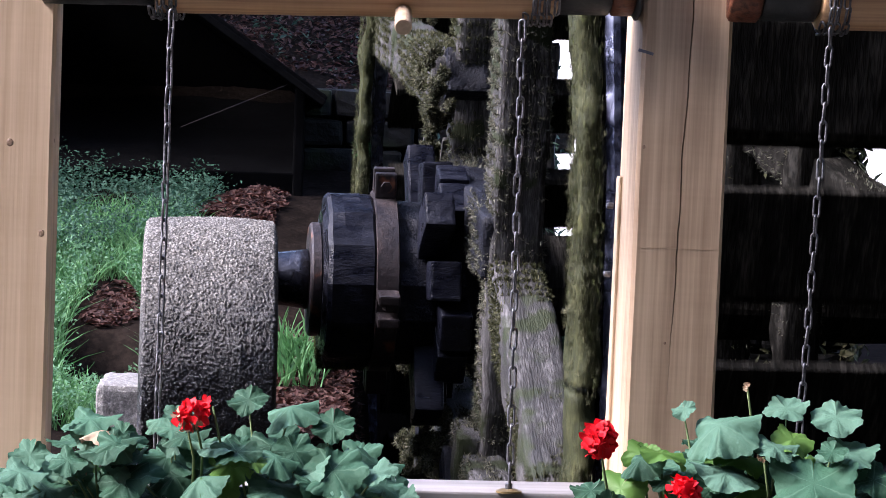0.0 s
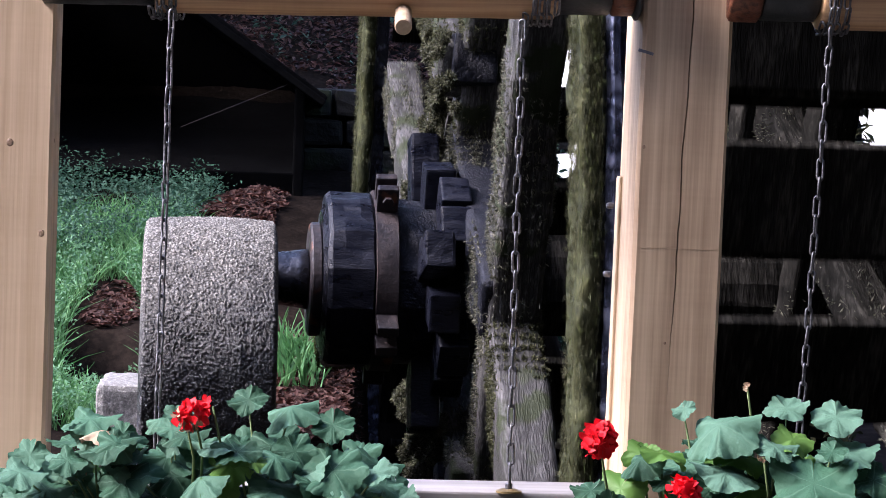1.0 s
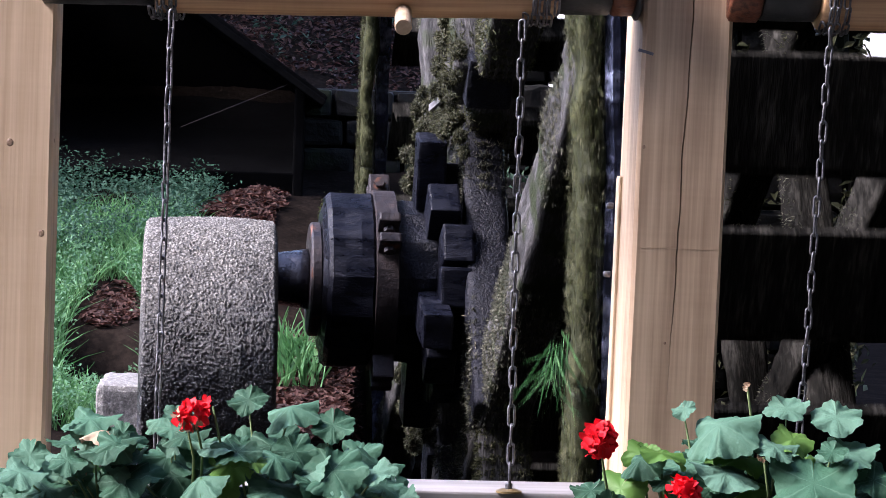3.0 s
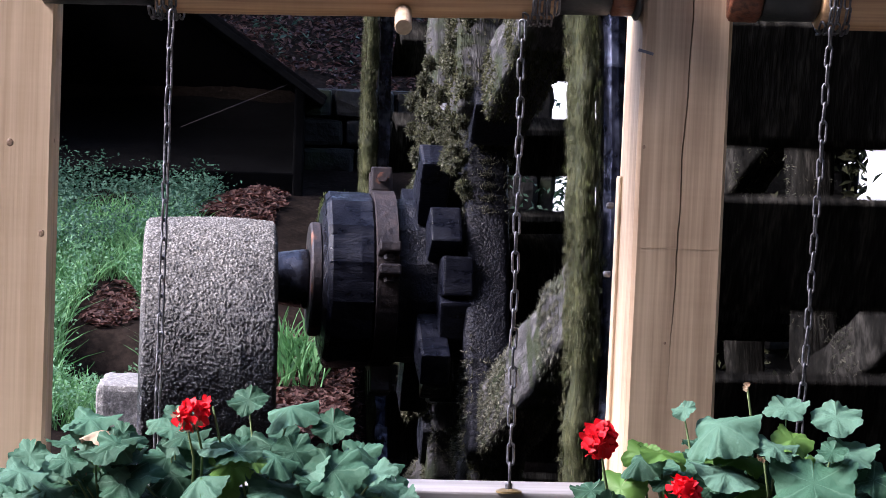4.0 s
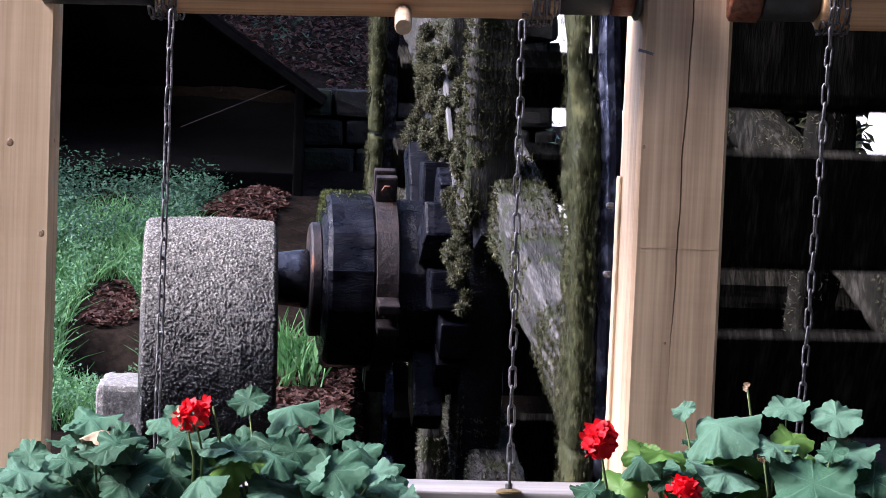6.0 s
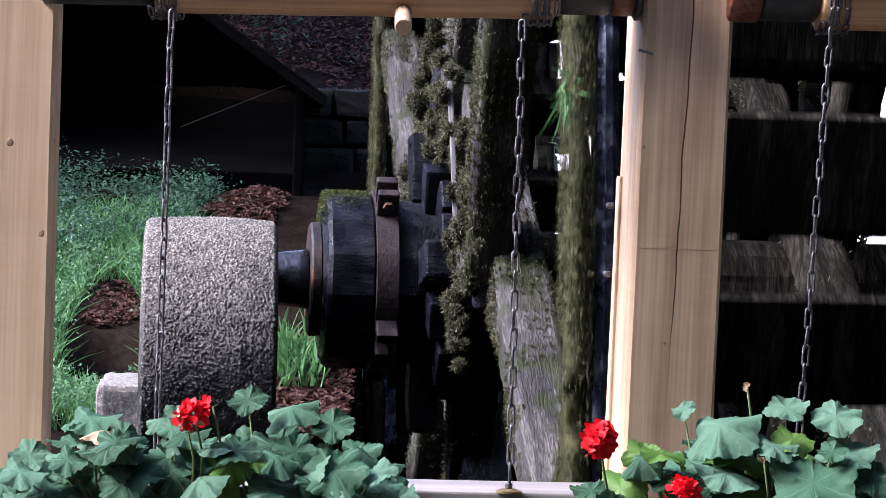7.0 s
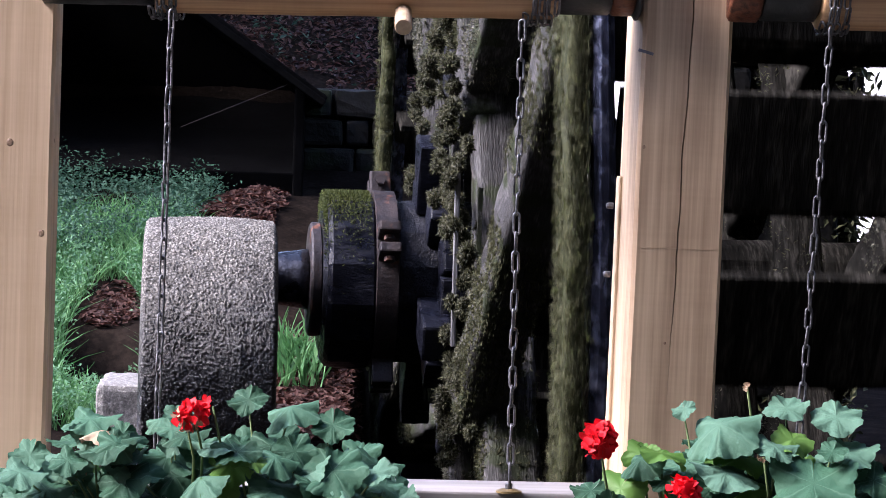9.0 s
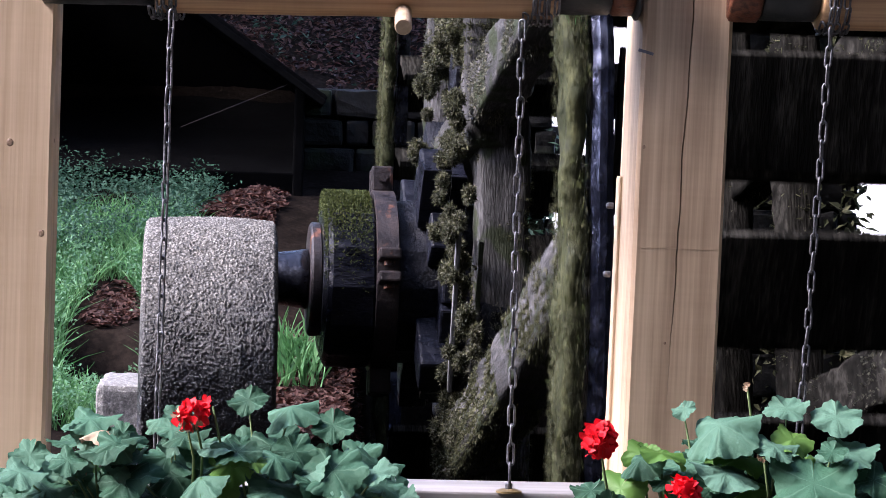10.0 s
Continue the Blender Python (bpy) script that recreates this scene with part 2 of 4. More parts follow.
GERANIUM = foliage("geranium_leaf", [(0.012, 0.045, 0.022), (0.034, 0.098, 0.056), (0.075, 0.155, 0.105)], 0.72, 4.0, 0.2, 0.2)
veined(GERANIUM, (0.10, 0.19, 0.125))
STEM = foliage("geranium_stem", [(0.08, 0.14, 0.05), (0.13, 0.17, 0.07)], 0.6)
PETAL = foliage("red_petals", [(0.42, 0.004, 0.008), (0.62, 0.008, 0.014), (0.75, 0.015, 0.02)], 0.5, 30.0, 0.25)
DRY = foliage("dry_petals", [(0.16, 0.09, 0.06), (0.3, 0.2, 0.12), (0.42, 0.34, 0.24)], 0.8)
GRASS = foliage("bank_grass", [(0.026, 0.095, 0.030), (0.068, 0.19, 0.066), (0.14, 0.29, 0.12)], 0.6, 6.0)
HERB = foliage("bank_herbs", [(0.034, 0.10, 0.05), (0.085, 0.20, 0.10), (0.165, 0.30, 0.175)], 0.6, 6.0)
# darker copy of the herb greens, with the shade by the shed painted in
SHADED_HERB = foliage("shaded_herbs", [(0.010, 0.036, 0.020), (0.024, 0.07, 0.042), (0.05, 0.11, 0.075)], 0.7, 6.0)
YOUNG = foliage("young_leaf", [(0.07, 0.16, 0.03), (0.11, 0.22, 0.05)], 0.5, 5.0, 0.3, 0.2)
LITTER = foliage("fallen_leaves", [(0.009, 0.0034, 0.0028), (0.027, 0.0095, 0.007), (0.057, 0.022, 0.016), (0.10, 0.058, 0.045)], 0.7, 12.0)
IVY = foliage("ivy_leaf", [(0.010, 0.028, 0.016), (0.022, 0.05, 0.03), (0.045, 0.075, 0.055)], 0.75, 6.0)
GRAVEL = material("damp_gravel", [(0.035, 0.033, 0.03), (0.065, 0.06, 0.055), (0.11, 0.1, 0.09)], 3, 0.9, 0.6, fine=80)
TERRACOTTA = material("planter_brown", [(0.05, 0.035, 0.028), (0.09, 0.06, 0.045)], 20, 0.8, 0.3)


# ---- mesh helpers ----
def mesh_object(name, bm, mat, parent=None, label="", smooth=False):
    me = bpy.data.meshes.new(name)
    bm.to_mesh(me)
    bm.free()
    me.materials.append(mat)
    if smooth:
        me.polygons.foreach_set("use_smooth", [True] * len(me.polygons))
    ob = new(name, me)
    ob.parent = parent
    return tagged(ob, label) if label else ob


def part(name, bm, mat, parent, label="", smooth=False):
    return mesh_object(name, bm, mat, parent, label, smooth)


def raw(name, verts, faces, mat, parent=None, smooth=False):
    me = bpy.data.meshes.new(name)
    me.from_pydata(verts, [], faces)
    me.materials.append(mat)
    if smooth:
        me.polygons.foreach_set("use_smooth", [True] * len(me.polygons))
    ob = new(name, me)
    ob.parent = parent
    return ob


def thing(name, m, label, category, group="", kind=""):
    ob = new(name)
    ob.matrix_basis = m
    ob.empty_display_size = 0.1
    return tagged(ob, label, category, group, kind)


def box(size, centre=(0, 0, 0), bevel=0.004, bm=None, turn=None, cuts=0, rough=0.0, seed=0):
    """A bevelled block; with cuts and rough its faces are uneven."""
    bm = bm or bmesh.new()
    m = Matrix.Translation(centre) @ (turn or Matrix()) @ Matrix.Diagonal((*size, 1))
    got = bmesh.ops.create_cube(bm, size=1.0, matrix=m)["verts"]
    if bevel:
        edges = list({e for v in got for e in v.link_edges})
        got = bmesh.ops.bevel(bm, geom=edges, offset=bevel, segments=2, affect="EDGES", profile=0.6)["verts"]
    if cuts:
        bmesh.ops.subdivide_edges(bm, edges=[e for e in bm.edges if e.calc_length() > 2.2 * bevel + 0.004], cuts=cuts, use_grid_fill=True)
    if rough:
        shake(bm, rough, 9.0, seed)
    return bm


def shake(bm, amount, scale, seed=0):
    bm.normal_update()
    o = Vector((seed * 3.1, seed * 1.7, seed * 5.3))
    for v in bm.verts:
        k = noise.noise(v.co * scale + o) + 0.5 * noise.noise(v.co * scale * 3.1 + o)
        v.co += v.normal * k * amount


def lathe(profile, segs=32, bm=None, m=None, axis="X"):
    """Turns (position along the axis, radius) rows into a closed solid."""
    bm = bm or bmesh.new()
    m = m or Matrix()
    rings = []
    for x, r in profile:
        ring = []
        for i in range(segs):
            a = 2 * math.pi * i / segs
            c, s = r * math.cos(a), r * math.sin(a)
            p = (x, c, s) if axis == "X" else (c, s, x) if axis == "Z" else (c, x, s)
            ring.append(bm.verts.new(m @ Vector(p)))
        rings.append(ring)
    for a, b in zip(rings, rings[1:]):
        for i in range(segs):
            j = (i + 1) % segs
            bm.faces.new((a[i], a[j], b[j], b[i]))
    bm.faces.new(rings[0][::-1])
    bm.faces.new(rings[-1])
    bmesh.ops.recalc_face_normals(bm, faces=bm.faces)
    return bm


def tube(points, radius, segs=6, bm=None):
    """A round rod along points; radius may be a list."""
    bm = bm or bmesh.new()
    pts = [Vector(p) for p in points]
    last = None
    for i, p in enumerate(pts):
        d = (pts[min(i + 1, len(pts) - 1)] - pts[max(i - 1, 0)]).normalized()
        u = d.orthogonal().normalized() if last is None else (last[0] - d * last[0].dot(d)).normalized()
        w = d.cross(u)
        r = radius[i] if isinstance(radius, (list, tuple)) else radius
        ring = [bm.verts.new(p + (u * math.cos(2 * math.pi * k / segs) + w * math.sin(2 * math.pi * k / segs)) * r) for k in range(segs)]
        if last:
            for k in range(segs):
                bm.faces.new((last[1][k], last[1][(k + 1) % segs], ring[(k + 1) % segs], ring[k]))
        else:
            bm.faces.new(ring[::-1])
        last = (u, ring)
    bm.faces.new(last[1])
    return bm


def fronds(spots, rng, length=0.02, width=0.006, droop=0.3, spread=0.8):
    """Small bent blades that stand on (place, normal) spots."""
    verts, faces = [], []
    for p, nrm in spots:
        d = (nrm + Vector((rng.gauss(0, spread), rng.gauss(0, spread), rng.gauss(0, spread)))).normalized()
        ln = length * rng.uniform(0.4, 1.5)
        side = d.cross(Vector((rng.gauss(0, 1), rng.gauss(0, 1), rng.gauss(0, 1)))).normalized() * width * rng.uniform(0.5, 1.3)
        mid = p + d * ln * 0.55
        tip = p + d * ln + nrm.cross(side).normalized() * ln * droop * rng.uniform(-1, 1)
        k = len(verts)
        verts += [p - side * 0.7, p + side * 0.7, mid + side, tip, mid - side]
        faces += [(k, k + 1, k + 2, k + 4), (k + 4, k + 2, k + 3)]
    return verts, faces


# ---- ground, bank, stream ----
def ground_height(x, y):
    """Visitors' ground in front, a pit for the wheel, a bank that climbs behind it."""
    climb = 0.73 + 0.02 * (y - 8) if y < 9 else 0.75 + 0.18 * (y - 9)
    if y > 13:
        climb = 1.47 + 0.34 * (y - 13)
    climb = min(climb, 9 + 0.02 * y)
    right = max(0.0, min(1.0, (x - 0.35) / 0.5))
    h = climb * (1 - right) + (-0.2 - max(0, y - 11) * 0.03) * right
    pit = max(0.0, min(1.0, (x + 0.30) / 0.2)) * max(0.0, min(1.0, (y - 5.0) / 0.3)) * max(0.0, min(1.0, (11.0 - y) / 0.5))
    h = h * (1 - pit) - 1.5 * pit
    front = max(0.0, min(1.0, (5.1 - y) / 0.4))
    h = h * (1 - front) + 0.0 * front
    # unseen rise far left, added to cut off low sky from that side
    h += min(3.0, 0.6 * max(0.0, -x - 4.2)) * max(0.0, min(1.0, (y + 5) / 3))
    pool = math.exp(-((x + 1.15 + 0.11 * (y - 9.5)) / 0.15) ** 4 - ((y - 9.45) / 0.48) ** 4)
    h -= 0.30 * pool
    h += 0.08 * math.exp(-((x + 0.86) / 0.2) ** 2 - ((y - 12.1) / 0.4) ** 2)
    return h + 0.05 * noise.noise(Vector((x * 1.3, y * 1.3, 0))) + 0.02 * noise.noise(Vector((x * 5, y * 5, 3)))


def steps(a, b, n):
    return [a + (b - a) * i / n for i in range(n + 1)]


gx = [-400, -150, -60, -25, -12, -10, -8, -6, -5] + steps(-4.5, 4.5, 90) + [7, 12, 25, 60, 150, 400]
gy = [-300, -100, -30, -10, -3, 0, 2, 3.5] + steps(4.4, 18, 120) + [20, 23, 28, 40, 80, 200, 500]
verts = [(x, y, ground_height(x, y)) for y in gy for x in gx]
w = len(gx)
faces = [(j * w + i, j * w + i + 1, (j + 1) * w + i + 1, (j + 1) * w + i) for j in range(len(gy) - 1) for i in range(w - 1)]
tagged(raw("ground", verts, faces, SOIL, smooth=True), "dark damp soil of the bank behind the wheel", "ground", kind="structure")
# unseen sheet added to set how much light bounces up from below
tagged(raw("pavement", [(-4, -4.2, 0.09), (4, -4.2, 0.09), (4, 4.1, 0.09), (-4, 4.1, 0.09)], [(0, 1, 2, 3)], GRAVEL), "unseen grey gravel sheet added to set the bounce from below", "path", kind="structure")
tagged(raw("water", [(-1.5, 8.9, 0.74), (-0.85, 8.9, 0.74), (-0.85, 10.1, 0.74), (-1.5, 10.1, 0.74)], [(0, 1, 2, 3)], WATER), "dark still pool beside the bank", "water", kind="structure")


# ---- the water wheel ----
TURNED = [0, 15.6, 31.0, 46.6, 62.5, 79.0, 94.5, 109.5, 125.5, 141.5, 156.0]   # degrees, second by second
R = 2.50               # outer radius of the rim
wheel = thing("water_wheel", pose(-0.025, 8.06, 1.22, 0, 0, 6.5), "old moss-grown wooden water wheel on an iron-bound hub", "water wheel")
rng = random.Random(4)


def wobble(y):
    """The rim stands a little askew on its axle."""
    return 0.018 - 0.036 * y / R


# the rim is also a little off centre
OFF = Vector((0, -math.cos(radians(165)), math.sin(radians(165)))) * 0.125


def rim(x0, x1, r0, r1, name, mat, rough, label, a0, a1, segs):
    """One curved piece of the rim between the angles a0 and a1."""
    bm = bmesh.new()
    rows = []
    loop = [(x0, r0), (x0, (r0 + r1) / 2), (x0, r1 - 0.01), ((x0 * 2 + x1) / 3, r1), ((x0 + x1 * 2) / 3, r1), (x1, r1 - 0.01), (x1, (r0 + r1) / 2), (x1, r0)]
    for i in range(segs + 1):
        a = a0 + (a1 - a0) * i / segs
        row = []
        for x, r in loop:
            p = Vector((x, r * math.cos(a), r * math.sin(a)))
            k = noise.noise(p * 6) + 0.8 * noise.noise(p * 15) + 0.5 * noise.noise(p * 37)
            r2 = r + rough * k
            row.append(bm.verts.new((x + wobble(p.y) + rough * noise.noise(p * 9 + Vector((7, 0, 0))), OFF.y + r2 * math.cos(a), OFF.z + r2 * math.sin(a))))
        rows.append(row)
    n = len(loop)
    for p, q in zip(rows, rows[1:]):
        for k in range(n):
            bm.faces.new((p[k], p[(k + 1) % n], q[(k + 1) % n], q[k]))
    bm.faces.new(rows[0])
    bm.faces.new(rows[-1][::-1])
    bmesh.ops.recalc_face_normals(bm, faces=bm.faces)
    return part(name, bm, mat, wheel, label, smooth=rough > 0.004)


WIDTH = 1.02
for i in range(8):
    a = math.pi / 4 * i + 0.06
    rim(-0.012, 0.030, 2.37, R, "rim_segment", RIM_WOOD, 0.019, "", a, a + math.pi / 4 - 0.006, 150)
    rim(WIDTH, WIDTH + 0.07, 2.20, R, "rim_segment", RIM_WOOD, 0.010, "", a, a + math.pi / 4 - 0.006, 24)
for i in range(8):
    a = math.pi / 4 * i + 0.3
    rim(0.040, 0.084, 2.40, R + 0.004, "iron_hoop", HOOP_IRON, 0.0035, "wet dark iron hoop", a, a + math.pi / 4, 60)

# floats: an outer sloping board and an inner board each
FLOATS = 42
PITCH = 2 * math.pi / FLOATS


def board(p0, p1, thick, x0, x1, seed):
    """A plank between two points of the wheel's section."""
    d = Vector(p1) - Vector(p0)
    ln = d.length
    ang = math.atan2(d.y, d.x)
    bm = box((x1 - x0, ln, thick), bevel=0.004, cuts=3, rough=0.004, seed=seed)
    m = Matrix.Translation(((x0 + x1) / 2, (p0[0] + p1[0]) / 2, (p0[1] + p1[1]) / 2)) @ Matrix.Rotation(ang, 4, "X")
    bmesh.ops.transform(bm, matrix=m, verts=bm.verts)
    return bm


outer_board = board((2.475, 0.0), (2.35, 0.213), 0.03, 0.085, WIDTH - 0.01, 1)
inner_board = board((2.35, 0.218), (2.16, 0.183), 0.026, 0.085, WIDTH - 0.01, 2)
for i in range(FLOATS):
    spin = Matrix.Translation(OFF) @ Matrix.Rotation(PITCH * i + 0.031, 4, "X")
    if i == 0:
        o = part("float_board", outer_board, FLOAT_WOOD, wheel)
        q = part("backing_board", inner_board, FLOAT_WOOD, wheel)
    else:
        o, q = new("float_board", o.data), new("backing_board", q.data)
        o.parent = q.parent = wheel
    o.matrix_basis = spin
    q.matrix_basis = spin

# the clasp arms: two crossing pairs on each side, old and out of true
ARM_A = radians(TURNED[5])


def arm(turn, low, high, x, s0, s1, thick, seed, mat, rough=0.012):
    """A squared timber. turn: how far it rises towards the near side at five seconds; low, high: its faces off the axle; s0, s1: its ends."""
    bm = box((thick, s1 - s0, high - low), (0, 0, 0), 0.018, cuts=0)
    bmesh.ops.subdivide_edges(bm, edges=[e for e in bm.edges if e.calc_length() > 1 or e.calc_length() > (s1 - s0) * 0.8], cuts=int(26 * (s1 - s0)))
    bmesh.ops.subdivide_edges(bm, edges=[e for e in bm.edges if e.calc_length() > 0.09], cuts=3, use_grid_fill=True)
    shake(bm, rough, 6, seed)
    shake(bm, rough * 0.35, 31, seed + 4)
    bmesh.ops.transform(bm, matrix=Matrix.Translation((x + thick / 2, -(s0 + s1) / 2, (low + high) / 2)), verts=bm.verts)
    ob = part("arm", bm, mat, wheel, smooth=True)
    ob.matrix_basis = Matrix.Rotation(-ARM_A - radians(turn), 4, "X")
    return ob


# the middle arm takes near-black hub wood, which paints its unlit front
arms = [arm(*row, k, HUB_BARK if k == 5 else ARM_WOOD) for k, row in enumerate((
    (-0.6, 0.33, 0.50, 0.072, -0.42, 2.34, 0.14),
    (0.0, -0.567, -0.39, 0.090, -0.42, 2.34, 0.14),
    (-0.6, 0.34, 0.52, 0.030, -2.30, -0.30, 0.12),
    (0.0, -0.54, -0.38, 0.030, -2.30, -0.30, 0.12),
    (-108.0, 0.20, 0.37, 0.093, 0.42, 2.34, 0.14),
    (-90.0, 0.14, 0.32, 0.060, -0.50, 0.56, 0.12),
    (94.4, -0.64, -0.47, 0.000, 0.30, 2.34, 0.13),
    (-90.0, -0.51, -0.35, 0.040, -2.30, 2.30, 0.12)))]
# the far arms take darker float wood, painting the dimness inside the wheel
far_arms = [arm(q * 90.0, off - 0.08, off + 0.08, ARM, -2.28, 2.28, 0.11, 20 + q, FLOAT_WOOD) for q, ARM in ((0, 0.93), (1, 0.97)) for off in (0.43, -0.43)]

# squared blocks where the arms cross
for turn, rad, x, size in ((33.0, 0.66, 0.105, (0.13, 0.15, 0.13)), (146.0, 0.62, 0.07, (0.12, 0.14, 0.14)), (217.0, 0.60, 0.07, (0.12, 0.14, 0.14))):
    bm = box(size, (x, -rad, 0), 0.012, cuts=4, rough=0.008, seed=turn)
    part("joint_block", bm, HUB_BARK, wheel, "wet dark timber joint block").matrix_basis = Matrix.Rotation(-ARM_A - radians(turn), 4, "X")

# hub
def polygon_drum(x0, x1, r, sides, seed, rough=0.004, bevel=0.012):
    bm = lathe([(x0, r - bevel), (x0 + bevel, r), ((x0 * 2 + x1) / 3, r), ((x0 + x1 * 2) / 3, r), (x1 - bevel, r), (x1, r - bevel)], sides)
    bmesh.ops.subdivide_edges(bm, edges=[e for e in bm.edges if e.calc_length() > 0.05], cuts=3, use_grid_fill=True)
    shake(bm, rough, 14, seed)
    return bm


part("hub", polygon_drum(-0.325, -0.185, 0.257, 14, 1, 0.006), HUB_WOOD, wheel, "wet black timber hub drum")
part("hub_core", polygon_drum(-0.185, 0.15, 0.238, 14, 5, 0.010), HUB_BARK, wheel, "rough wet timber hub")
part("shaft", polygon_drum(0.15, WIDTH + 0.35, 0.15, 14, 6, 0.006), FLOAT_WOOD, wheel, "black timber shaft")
part("flange", lathe([(-0.368, 0.158), (-0.362, 0.166), (-0.340, 0.166), (-0.333, 0.158)], 48), IRON, wheel, "rust-edged iron flange", smooth=False)
part("flange_plate", lathe([(-0.336, 0.20), (-0.326, 0.226), (-0.318, 0.226)], 48), DARK_IRON, wheel)
part("gudgeon", lathe([(-0.74, 0.070), (-0.52, 0.072), (-0.46, 0.076), (-0.40, 0.084), (-0.372, 0.088)], 40), DARK_IRON, wheel, "wet dark iron axle pin", smooth=True)
part("iron_band", lathe([(-0.190, 0.255), (-0.188, 0.264), (-0.127, 0.264), (-0.125, 0.255), (-0.125, 0.23), (-0.190, 0.23)], 64), IRON, wheel, "rusty iron band round the hub")


def lug(a, off):
    """A bolted ear of the band."""
    bm = box((0.062, 0.030, 0.075), (-0.158, off, 0.296), 0.006)
    m = Matrix.Rotation(a - math.pi / 2, 4, "X")
    bmesh.ops.transform(bm, matrix=m, verts=bm.verts)
    ear = part("band_lug", bm, IRON, wheel, "rusty bolted iron ear")
    bb = lathe([(-0.012, 0.016), (0.0, 0.016), (0.004, 0.012)], 6, axis="Y", m=m @ Matrix.Translation((-0.158, off - 0.02, 0.298)))
    part("bolt", bb, IRON, ear, "hexagonal rusted bolt head")


for i in range(4):
    # elevation from the near side, turned into the wheel's own angle
    base = math.pi - radians(77.0 + 90.0 * i)
    lug(base, -0.033)
    lug(base, 0.033)

# wedge blocks round the hub
for i in range(4):
    for k, (rel, dx) in enumerate(((-32, 0.0), (-10.5, 0.004), (14.5, -0.03))):
        e = math.pi - (ARM_A + i * math.pi / 2 + radians(rel))
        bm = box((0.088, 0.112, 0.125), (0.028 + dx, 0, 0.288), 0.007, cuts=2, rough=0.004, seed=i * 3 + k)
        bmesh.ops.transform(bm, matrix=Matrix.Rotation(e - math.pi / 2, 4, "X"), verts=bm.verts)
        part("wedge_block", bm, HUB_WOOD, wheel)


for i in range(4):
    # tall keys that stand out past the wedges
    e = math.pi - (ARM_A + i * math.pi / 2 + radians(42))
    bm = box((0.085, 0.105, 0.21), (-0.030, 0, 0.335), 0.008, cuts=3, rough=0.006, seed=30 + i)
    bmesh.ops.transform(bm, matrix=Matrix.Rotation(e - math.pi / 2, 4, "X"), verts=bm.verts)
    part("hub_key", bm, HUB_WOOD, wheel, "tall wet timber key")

# bare slats along the arms' crossing
back = Matrix.Rotation(radians(-TURNED[9]), 4, "X")
part("slat", box((0.013, 0.022, 0.50), (0, 0, 0), 0.003, cuts=5, rough=0.003), PALE_WOOD, wheel, "pale bare wooden slat").matrix_basis = back @ Matrix.Translation((0.0, -0.53, 0.10))
part("slat", box((0.016, 0.022, 0.40), (0, 0, 0), 0.003, cuts=5, rough=0.004, seed=3), ARM_WOOD, wheel, "mossy wooden slat").matrix_basis = back @ Matrix.Translation((0.062, -0.54, 0.09))


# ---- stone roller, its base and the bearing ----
millstone = thing("millstone", pose(-0.643, 7.62, 0.975, 0, 0, 5), "upright round granite stone, wet below, with shade painted into its underside", "millstone")


def grit(p):
    """Height of the pebbled surface."""
    d = noise.voronoi(p * 150)[0]
    return 0.0062 * (0.5 - min(1.0, d[0] * 1.5)) * (1 + 0.7 * noise.noise(p * 30)) + 0.003 * noise.noise(p * 7)


def gritty_drum(half, rad, na, nx):
    """A round stone with worn arrises and a pebbled face."""
    verts, faces = [], []
    prof = [(-half + 0.004, rad - 0.10), (-half, rad - 0.03), (-half + 0.004, rad - 0.010)]
    prof += [(-half + 0.012 + (2 * half - 0.024) * i / nx, rad + 0.007 * (1 - (2 * i / nx - 1) ** 2)) for i in range(nx + 1)]
    prof += [(half - 0.004, rad - 0.010), (half, rad - 0.03), (half - 0.004, rad - 0.10)]
    for x, r in prof:
        for i in range(na):
            a = 2 * math.pi * i / na
            p = Vector((x, r * math.cos(a), r * math.sin(a)))
            k = 1 + grit(p) / r
            verts.append((x, p.y * k, p.z * k))
    n = len(prof)
    for j in range(n - 1):
        for i in range(na):
            i2 = (i + 1) % na
            faces.append((j * na + i, j * na + i2, (j + 1) * na + i2, (j + 1) * na + i))
    faces.append(tuple(range(na))[::-1])
    faces.append(tuple((n - 1) * na + i for i in range(na)))
    return verts, faces


v, f = gritty_drum(0.182, 0.420, 1000, 145)
raw("stone_body", v, f, WET_SHADED_GRANITE, millstone, smooth=True)
# solid dark plug; its colour stands for the darkness of a hole
part("axle_hole", lathe([(-0.1815, 0.05), (-0.178, 0.06), (0.178, 0.06), (0.1815, 0.05)], 24), STONE, millstone)
base = thing("stone_base", pose(-0.675, 7.72, 0.28, 0, 0, 4), "rough granite base block under the round stone", "stone block")
part("base_block", box((0.62, 0.7, 0.56), (0, 0, 0), 0.02, cuts=8, rough=0.008), GRANITE, base)
part("side_block", box((0.14, 0.40, 0.46), (-0.215, 0.22, 0.41), 0.02, cuts=8, rough=0.008), GRANITE, base)
bearing = thing("bearing_block", pose(-0.50, 8.02, 0.0, 0, 0, 6.5), "dark stone bearing block under the axle pin", "bearing block")
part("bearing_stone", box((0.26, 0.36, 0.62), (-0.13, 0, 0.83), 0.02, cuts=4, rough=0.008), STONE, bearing)

